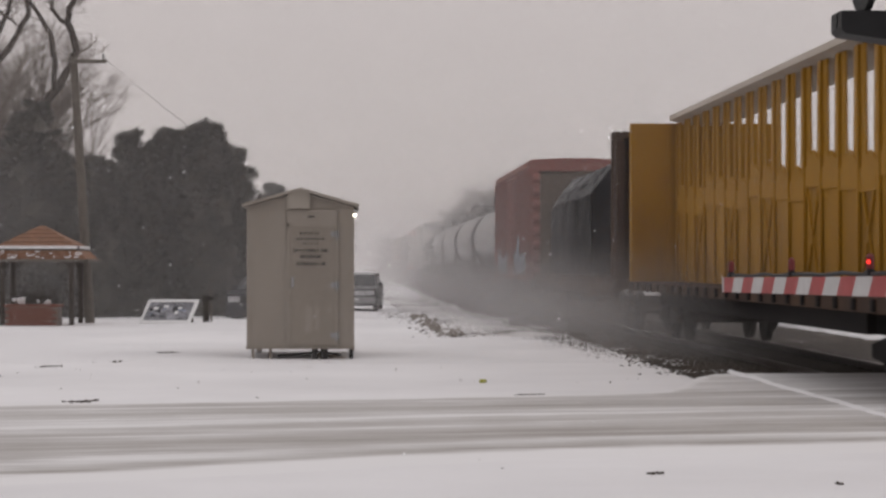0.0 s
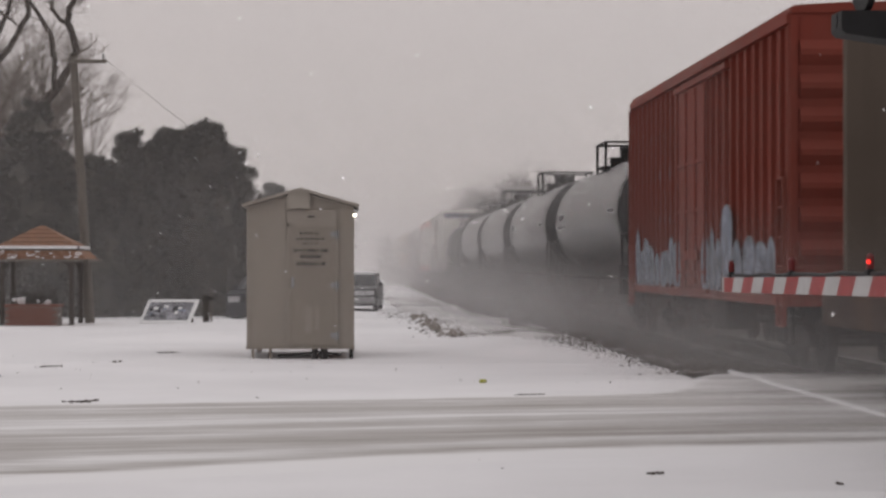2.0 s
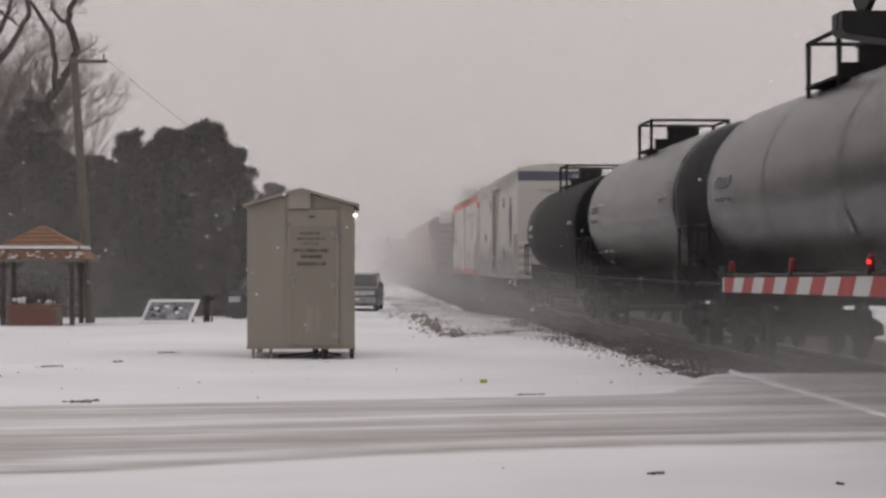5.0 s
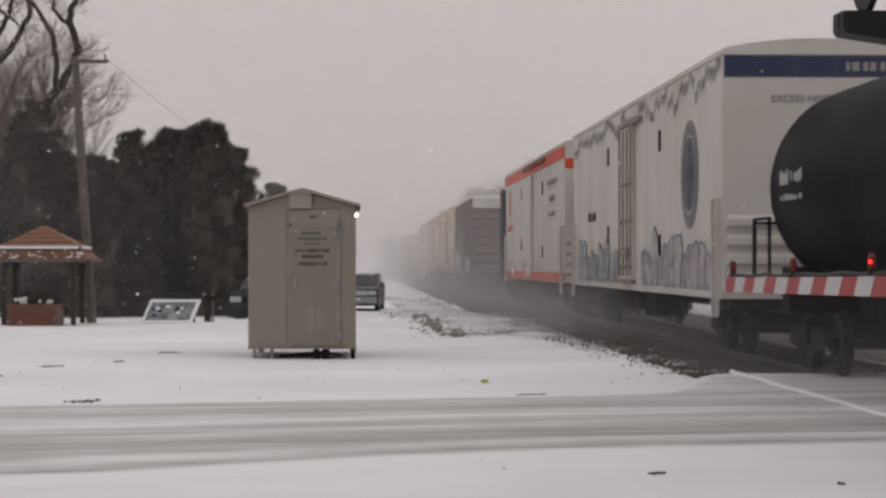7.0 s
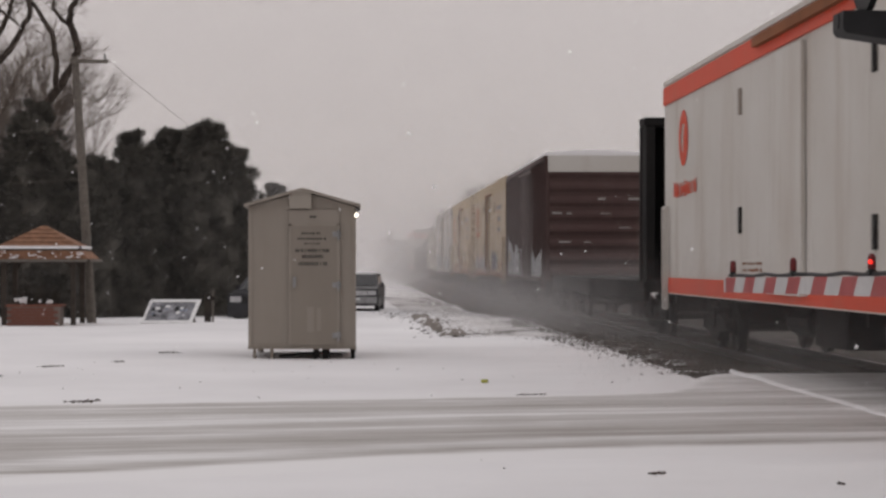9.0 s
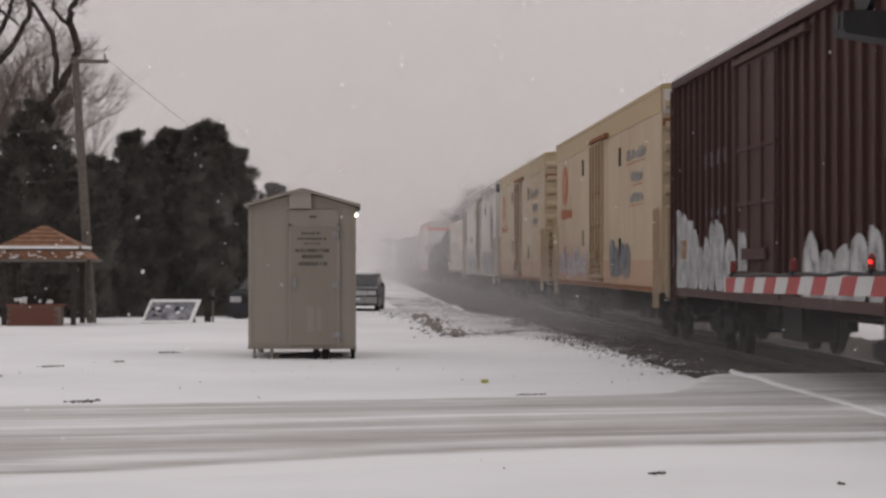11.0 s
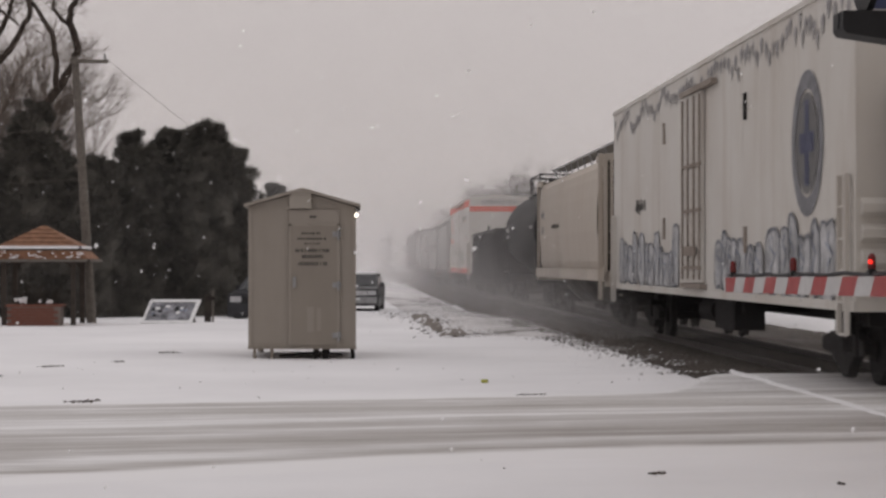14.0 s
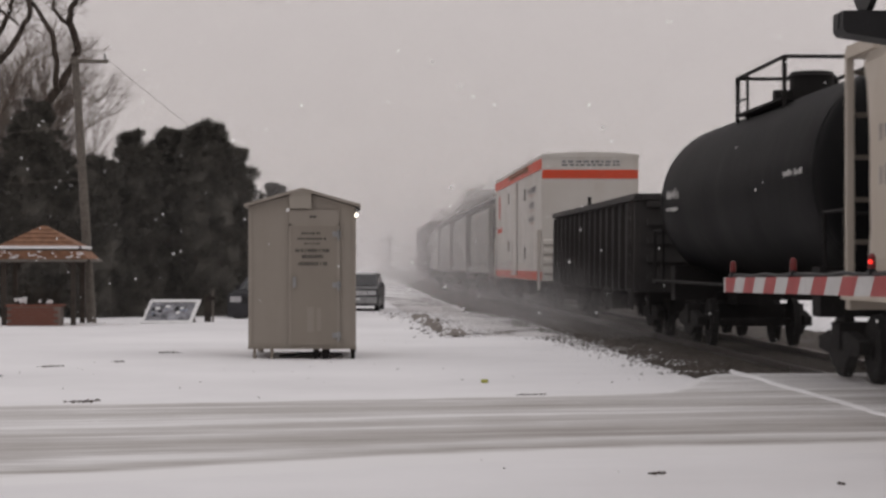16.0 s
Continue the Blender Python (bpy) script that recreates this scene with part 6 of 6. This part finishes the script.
def conifer(x, y, h, r, seed, label, zb=0.0):
    t = thing("conifer", label, "tree", "evergreens along the lot")
    rnd = random.Random(seed)
    bm = B()
    tube(bm, (x, y, zb - 0.2), (x, y, h * 0.9), 0.12, 0.03, 8)
    part("trunk", bm, BARK, t)
    # sprays of needles sit on rounded boughs, so the outline is lumpy
    verts, faces = [], []
    boughs = []
    for i in range(int(150 * h * r / 5) + 30):
        f = rnd.uniform(0.0, 0.96)
        a = rnd.uniform(0, 6.28)
        rad = r * (1 - f ** 3.0) ** 0.6 * rnd.uniform(0.62, 1.08)
        boughs.append((Vector((x + rad * math.cos(a), y + rad * math.sin(a), zb + f * h)), rnd.uniform(0.11, 0.25)))
    for k in range(4):
        boughs.append((Vector((x + rnd.gauss(0, 0.15), y, zb + h - 0.15 - 0.12 * k)), 0.14))
    for c0, br in boughs:
        out = Vector((c0.x - x, c0.y - y, 0.25)).normalized()
        for i in range(int(820 * br)):
            n = Vector((rnd.gauss(0, 1), rnd.gauss(0, 1), rnd.gauss(0.25, 1))).normalized()
            o = c0 + Vector((n.x, n.y, n.z * 0.75)) * br * rnd.uniform(0.55, 1.25)
            d = (n * 0.8 + out * 0.6 + Vector((rnd.gauss(0, 0.5), rnd.gauss(0, 0.5), rnd.gauss(0.4, 0.4)))).normalized()
            s = d.orthogonal().normalized() * rnd.uniform(0.010, 0.026)
            e = o + d * rnd.uniform(0.06, 0.19)
            j = len(verts)
            verts += [tuple(o - s), tuple(o + s), tuple(e + s * 0.3), tuple(e - s * 0.3)]
            faces.append((j, j + 1, j + 2, j + 3))
    me = bpy.data.meshes.new("crown")
    me.from_pydata(verts, [], faces)
    me.materials.append(NEEDLE)
    cr = new("crown", me)
    cr.parent = t
    bm = B()
    rows = 14
    rings = []
    for k in range(rows + 1):
        f = -0.01 + 0.94 * k / rows
        rings.append([bm.verts.new((x + q * math.cos(6.283 * i / 14), y + q * math.sin(6.283 * i / 14), zb + f * h)) for i in range(14)
                      for q in [r * (1 - max(0.0, f) ** 3.0) ** 0.6 * (0.78 + 0.25 * noise.noise((i * 1.3, k * 0.8, seed)))]])
    for lo, hi in zip(rings, rings[1:]):
        for i in range(14):
            bm.faces.new((lo[i], lo[(i + 1) % 14], hi[(i + 1) % 14], hi[i]))
    bm.faces.new(rings[-1])
    part("inner_crown", bm, NEEDLE, t)


crooked_tree()
for i, (x, y, h, r) in enumerate(((-3.9, 66, 5.2, 0.95), (-4.6, 64, 5.9, 1.35), (-5.6, 65.2, 5.75, 1.5), (-6.6, 63.8, 5.1, 1.4), (-7.15, 66, 5.75, 0.55),
                                  (-8.0, 63, 4.75, 1.5), (-9.3, 64, 5.0, 1.6), (-9.6, 62.6, 6.4, 1.1), (-11.4, 64, 5.1, 1.6), (-12.8, 64, 5.6, 1.6),
                                  (-6.8, 67.5, 4.9, 1.5), (-8.6, 68, 5.0, 1.5), (-10.4, 68, 5.2, 1.6), (-4.9, 68, 5.1, 1.5))):
    conifer(x, y, h, r, 60 + i, "dense dark evergreen with rounded crown")
conifer(-3.75, 96, 5.5, 0.8, 90, "distant hazy evergreen behind the shed", -0.3)
bare_tree(-11.4, 76, 0, 11.8, 5, "bare tree with fine upright twigs", 4, 0.10, (-0.1, 0), 0.22, 7)
bare_tree(-12.3, 75, 0, 12.0, 7, "bare tree with fine upright twigs", 4, 0.10, (0.1, 0), 0.30, 7)
bare_tree(-13.2, 73, 0, 12.4, 8, "bare tree with fine upright twigs", 4, 0.10, (0.2, 0), 0.30, 7)
bare_tree(-4.4, 94, -0.2, 5.6, 9, "distant bare tree behind the shed", 4, 0.06, (0, 0), 0.5, 4)
for i, (x, y, h) in enumerate(((10.8, 146, 10.4), (11.9, 150, 11.4), (13.0, 152, 11.0), (10.4, 160, 10.8), (11.2, 185, 11.5), (11.9, 240, 12.0), (13.0, 262, 12.5))):
    bare_tree(x, y, -0.3, h, 30 + i, "hazy bare tree beyond the train", 4, 0.16, (0, 0), 0.6, 7, BARK)


def far_pole(x, y, h):
    p = thing("line_pole", "distant line pole fading in blowing snow", "utility pole", "distant poles")
    bm = B()
    tube(bm, (x, y, -0.5), (x, y, h), 0.13, 0.09, 10)
    part("pole", bm, POLE_WOOD, p)
    bm = B()
    box(bm, x - 0.7, x + 0.7, y - 0.05, y + 0.05, h - 0.5, h - 0.4)
    part("crossarm", bm, POLE_WOOD, p)


far_pole(3.0, 195, 4.2)
far_pole(2.9, 260, 4.6)


# ---- small things on the ground ----
def ground_bits():
    for i, (x, y, w, d) in enumerate(((-3.07, 23.6, 0.21, 0.16), (-4.55, 31.3, 0.20, 0.10), (-3.7, 32.6, 0.10, 0.10), (-3.25, 36.5, 0.22, 0.12), (2.2, 15.3, 0.06, 0.03), (3.37, 14.4, 0.03, 0.02),
                                      (2.05, 24.5, 0.18, 0.05), (-4.95, 28.6, 0.14, 0.08))):
        rnd = random.Random(70 + i)
        bits = []
        for k in range(int(260 * w)):
            q, rr = rnd.uniform(0, 6.283), rnd.random() ** 0.6
            bx = x + w * rr * math.cos(q)
            by = y + 1.6 * d * rr * math.sin(q) + 0.35 * (bx - x)
            bits.append((bx, by, ground_z(bx, by) + 0.004, rnd.uniform(0.008, 0.026)))
        ob = scatter("bare_patch", "dark bare patch of earth showing through snow", bits, STONE, seed=80 + i)
        tagged(ob, category="bare earth", group="bare patches")
    rnd = random.Random(31)
    spots = [(rnd.uniform(-6, 4.2), rnd.uniform(13.6, 34), 0.01, rnd.uniform(0.006, 0.018)) for k in range(70)]
    spots = [(x, y, ground_z(x, y) + 0.005 + (0.02 if abs(y - 19.7 - ROAD_TILT * x) < 4.5 else 0), s) for x, y, z, s in spots]
    scatter("snow_clods", "small dark crumbs scattered on the snow", spots, STONE, seed=33)
    cup = thing("drink_can", "small yellow-green crushed drink can on snow", "litter", m=pose(1.63, 26.7, 0.02))
    bm = B()
    tube(bm, (-0.04, 0, 0.02), (0.04, 0.02, 0.022), 0.024, 0.022, 14)
    part("can_body", bm, CAN_GREEN, cup)
    bm = B()
    tube(bm, (0.04, 0.02, 0.022), (0.046, 0.022, 0.022), 0.020, 0.018, 14)
    part("can_rim", bm, CHROME, cup)


ground_bits()


def snow_ridge(x_at, y0, y1, width, height, label, seed):
    """Snow caught along an edge of the crossing."""
    bm = B()
    secs = []
    for y in spread(y0, y1, 0.15):
        w = width * max(0.15, 0.9 + 1.1 * noise.noise((y * 0.9, 2, seed)) + 0.6 * noise.noise((y * 3.1, 2, seed)))
        x = x_at + 0.05 * noise.noise((y * 0.6, 0, 5 + seed))
        secs.append([bm.verts.new((x - w, y, 0.010)), bm.verts.new((x - w * 0.2, y, 0.02 + height * (1 + 0.4 * noise.noise((y * 2, 0, seed))))), bm.verts.new((x + w, y, 0.010))])
    for a, b in zip(secs, secs[1:]):
        for i in range(2):
            bm.faces.new((a[i], a[i + 1], b[i + 1], b[i]))
    solid("snow_ridge", bm, SNOW, label, "snow", "stuff", "snow ridges on the crossing", smooth=True)


snow_ridge(5.3, 13, 29.5, 0.062, 0.03, "thin line of snow along the crossing panel edge", 2)


# ---- snow in the air ----
def veil(name, cx, y, z0, w, h, material, fade, nx=14, nz=8, m=None):
    me = bpy.data.meshes.new(name)
    verts, faces, val = [], [], []
    for j in range(nz + 1):
        for i in range(nx + 1):
            u, v = i / nx, j / nz
            verts.append((cx + (u - 0.5) * w, y, z0 + v * h))
            val.append(fade(u, v))
    n = nx + 1
    for j in range(nz):
        for i in range(nx):
            faces.append((j * n + i, j * n + i + 1, (j + 1) * n + i + 1, (j + 1) * n + i))
    return verts, faces, val


def veil_mesh(name, sheets, material):
    verts, faces, val = [], [], []
    for v, f, k in sheets:
        o = len(verts)
        verts += v
        val += k
        faces += [tuple(o + i for i in q) for q in f]
    me = bpy.data.meshes.new(name)
    me.from_pydata(verts, [], faces)
    uv = me.uv_layers.new(name="fade")
    for lp in me.loops:
        uv.data[lp.index].uv = (val[lp.vertex_index], 0)
    me.materials.append(material)
    return me


HAZE_ROWS = ((58, 0.032), (69, 0.20), (88, 0.27), (100, 0.27), (114, 0.30), (132, 0.34), (153, 0.38), (178, 0.42), (210, 0.46), (260, 0.5), (330, 0.55))
for y, k in HAZE_ROWS:
    mt = haze_material("blown_snow_haze", k, 0.09, 0, (1, 1, 1.6), 0.15, 0.75)
    x0 = 2.2 if 60 < y < 80 else -80
    wide = 80 - x0

    def fade(u, v, x0=x0, wide=wide):
        x = x0 + u * wide
        z = -1 + v * 30
        return smooth(x0, x0 + 2.5, x) * (0.22 + 0.78 * (1 - smooth(2.2, 7, z))) * (1 - smooth(16, 28, z))

    hz = new("snow_haze", veil_mesh("snow_haze", [veil("snow_haze", x0 + wide / 2, y, -1, wide, 30, mt, fade, 60, 24)], mt))
    tagged(hz, "thin veil of fine blowing snow hanging over the line", "blowing snow", kind="stuff")


# low drift that always hangs over the rails farther up the line
DRIFT = haze_material("low_drift", 0.50, 0.25, 0, (1, 1, 1.5), 0.12, 0.70, 0.66)
for y, top in ((46, 1.5), (52, 1.8), (59, 2.1), (77, 2.8)):
    def low_fade(u, v):
        return math.sin(math.pi * u) ** 0.8 * (1 - v) ** 1.2 * min(1.0, v / 0.12)

    dr = new("snow_drift", veil_mesh("snow_drift", [veil("snow_drift", 6.4, y, -0.25, 8.5, top + 0.4, DRIFT, low_fade, 24, 10)], DRIFT))
    tagged(dr, "low drift of powder snow over the rails", "blowing snow", "snow drifts over the rails", "stuff")


def build_puffs():
    """Powder thrown up along the cars: thick behind the first ones, thin towards the end."""
    rnd = random.Random(77)
    # powder colour lowered to grey, to stand for the train's shade on it
    kinds = {"thick": (haze_material("snow_dust_thick", 0.25, 0.55, 0, (1, 1, 1.3), 0.27, 0.66, 0.54), 1.7, 2.9),
             "middling": (haze_material("snow_dust_middling", 0.10, 0.6, 0, (1, 1, 1.3), 0.30, 0.70, 0.52), 1.3, 2.2),
             "thin": (haze_material("snow_dust_thin", 0.045, 0.7, 0, (1, 1, 1.3), 0.34, 0.72, 0.52), 1.0, 1.8)}
    shapes = {}
    for nm, (mt, h0, h1) in kinds.items():
        for k in range(5):
            sheets = []
            for j in range(2):
                w, h = rnd.uniform(4.5, 6.5), rnd.uniform(h0, h1)

                def fade(u, v):
                    a, b = (u - 0.5) * 2, max(0.0, v - 0.12) / 0.88
                    g = max(0.0, 1 - a * a) ** 1.4 * max(0.0, 1 - b) ** 1.3
                    return g * min(1.0, v / 0.12)

                sheets.append(veil("puff", rnd.uniform(-0.6, 0.6), j * 1.3, -0.15, w, h, mt, fade, 14, 8))
            shapes[nm, k] = veil_mesh("snow_puff", sheets, mt)
    s = 34.0
    count = 0
    while s < 420:
        nm = "thick" if s < 118 else ("middling" if s < 255 else "thin")
        ob = new("snow_puff", shapes[nm, count % 5])
        tagged(ob, "low rolling cloud of powder snow stirred up by the train", "blowing snow", "snow clouds beside the train", "stuff")
        MOVERS.append((ob, s, rnd.uniform(5.1, 6.3)))
        s += rnd.uniform(3.4, 5.0) * (1.0 if s < 285 else 1.4)
        count += 1


def build_drifting_veils():
    """Wide thin veils of powder that blow away across the lot."""
    veils = []
    for y, density in ((32.5, 0.045), (57.5, 0.115)):
        mt = haze_material("blown_powder", density, 0.12, 0, (1, 1, 1.5), 0.05, 0.60, 0.93)

        def fade(u, v):
            return smooth(0.0, 0.12, u) * (1 - smooth(0.78, 1.0, u)) * (1 - 0.75 * smooth(0.15, 0.8, v)) * (1 - smooth(0.8, 1.0, v))

        ob = new("powder_veil", veil_mesh("powder_veil", [veil("powder_veil", 0, y, -0.3, 90, 14, mt, fade, 60, 20)], mt))
        tagged(ob, "wide thin veil of powder snow blowing across the lot", "blowing snow", "blowing powder veils", "stuff")
        veils.append(ob)
    return veils


VEILS = build_drifting_veils()
build_puffs()


def build_flakes():
    rnd = random.Random(5)
    verts, faces = [], []
    tri = ((0, 2, 4), (2, 1, 4), (1, 3, 4), (3, 0, 4), (2, 0, 5), (1, 2, 5), (3, 1, 5), (0, 3, 5))
    for i in range(4000):
        y = rnd.uniform(7, 42) + 40 * rnd.random()
        c = Vector((rnd.uniform(-14, 40), y, rnd.uniform(-1, 24)))
        s = rnd.uniform(0.004, 0.009) * (1 + 0.02 * y)
        k = len(verts)
        for d in ((1, 0, 0), (-1, 0, 0), (0, 1, 0), (0, -1, 0), (0, 0, 1.2), (0, 0, -1.2)):
            verts.append(tuple(c + Vector(d) * s * rnd.uniform(0.7, 1.3)))
        faces += [tuple(k + j for j in t) for t in tri]
    me = bpy.data.meshes.new("snowflakes")
    me.from_pydata(verts, [], faces)
    me.materials.append(FLAKE)
    ob = new("snowflakes", me)
    tagged(ob, "sparse white snowflakes drifting through the air", "snowflakes", kind="stuff")
    return ob


FLAKE = plain("snowflake", (0.9, 0.9, 0.9), 0.6, vary=0.05)
FLAKES = build_flakes()


# ---- what moves ----
def motions():
    times = [0.0, 1.0, 2.0, 4.0, 6.0, 8.0, 10.0, 12.0, 14.0, 15.0, 16.0]
    for car, s in CARS:
        walk(car, [(t, pose(TRACK_X, s - SPEED * t - GAIN * t * t, 0)) for t in times])
    # the stirred-up snow trails a little behind the cars
    for ob, s, x in MOVERS:
        walk(ob, [(t, pose(x, s - 0.88 * (SPEED * t + GAIN * t * t), 0)) for t in times])
    for ob in VEILS:
        walk(ob, [(t, pose(-10 - 5.0 * t, 0, 0)) for t in times])
    walk(FLAKES, [(t, pose(-1.6 * t, -1.2 * t, -1.1 * t)) for t in times])


motions()
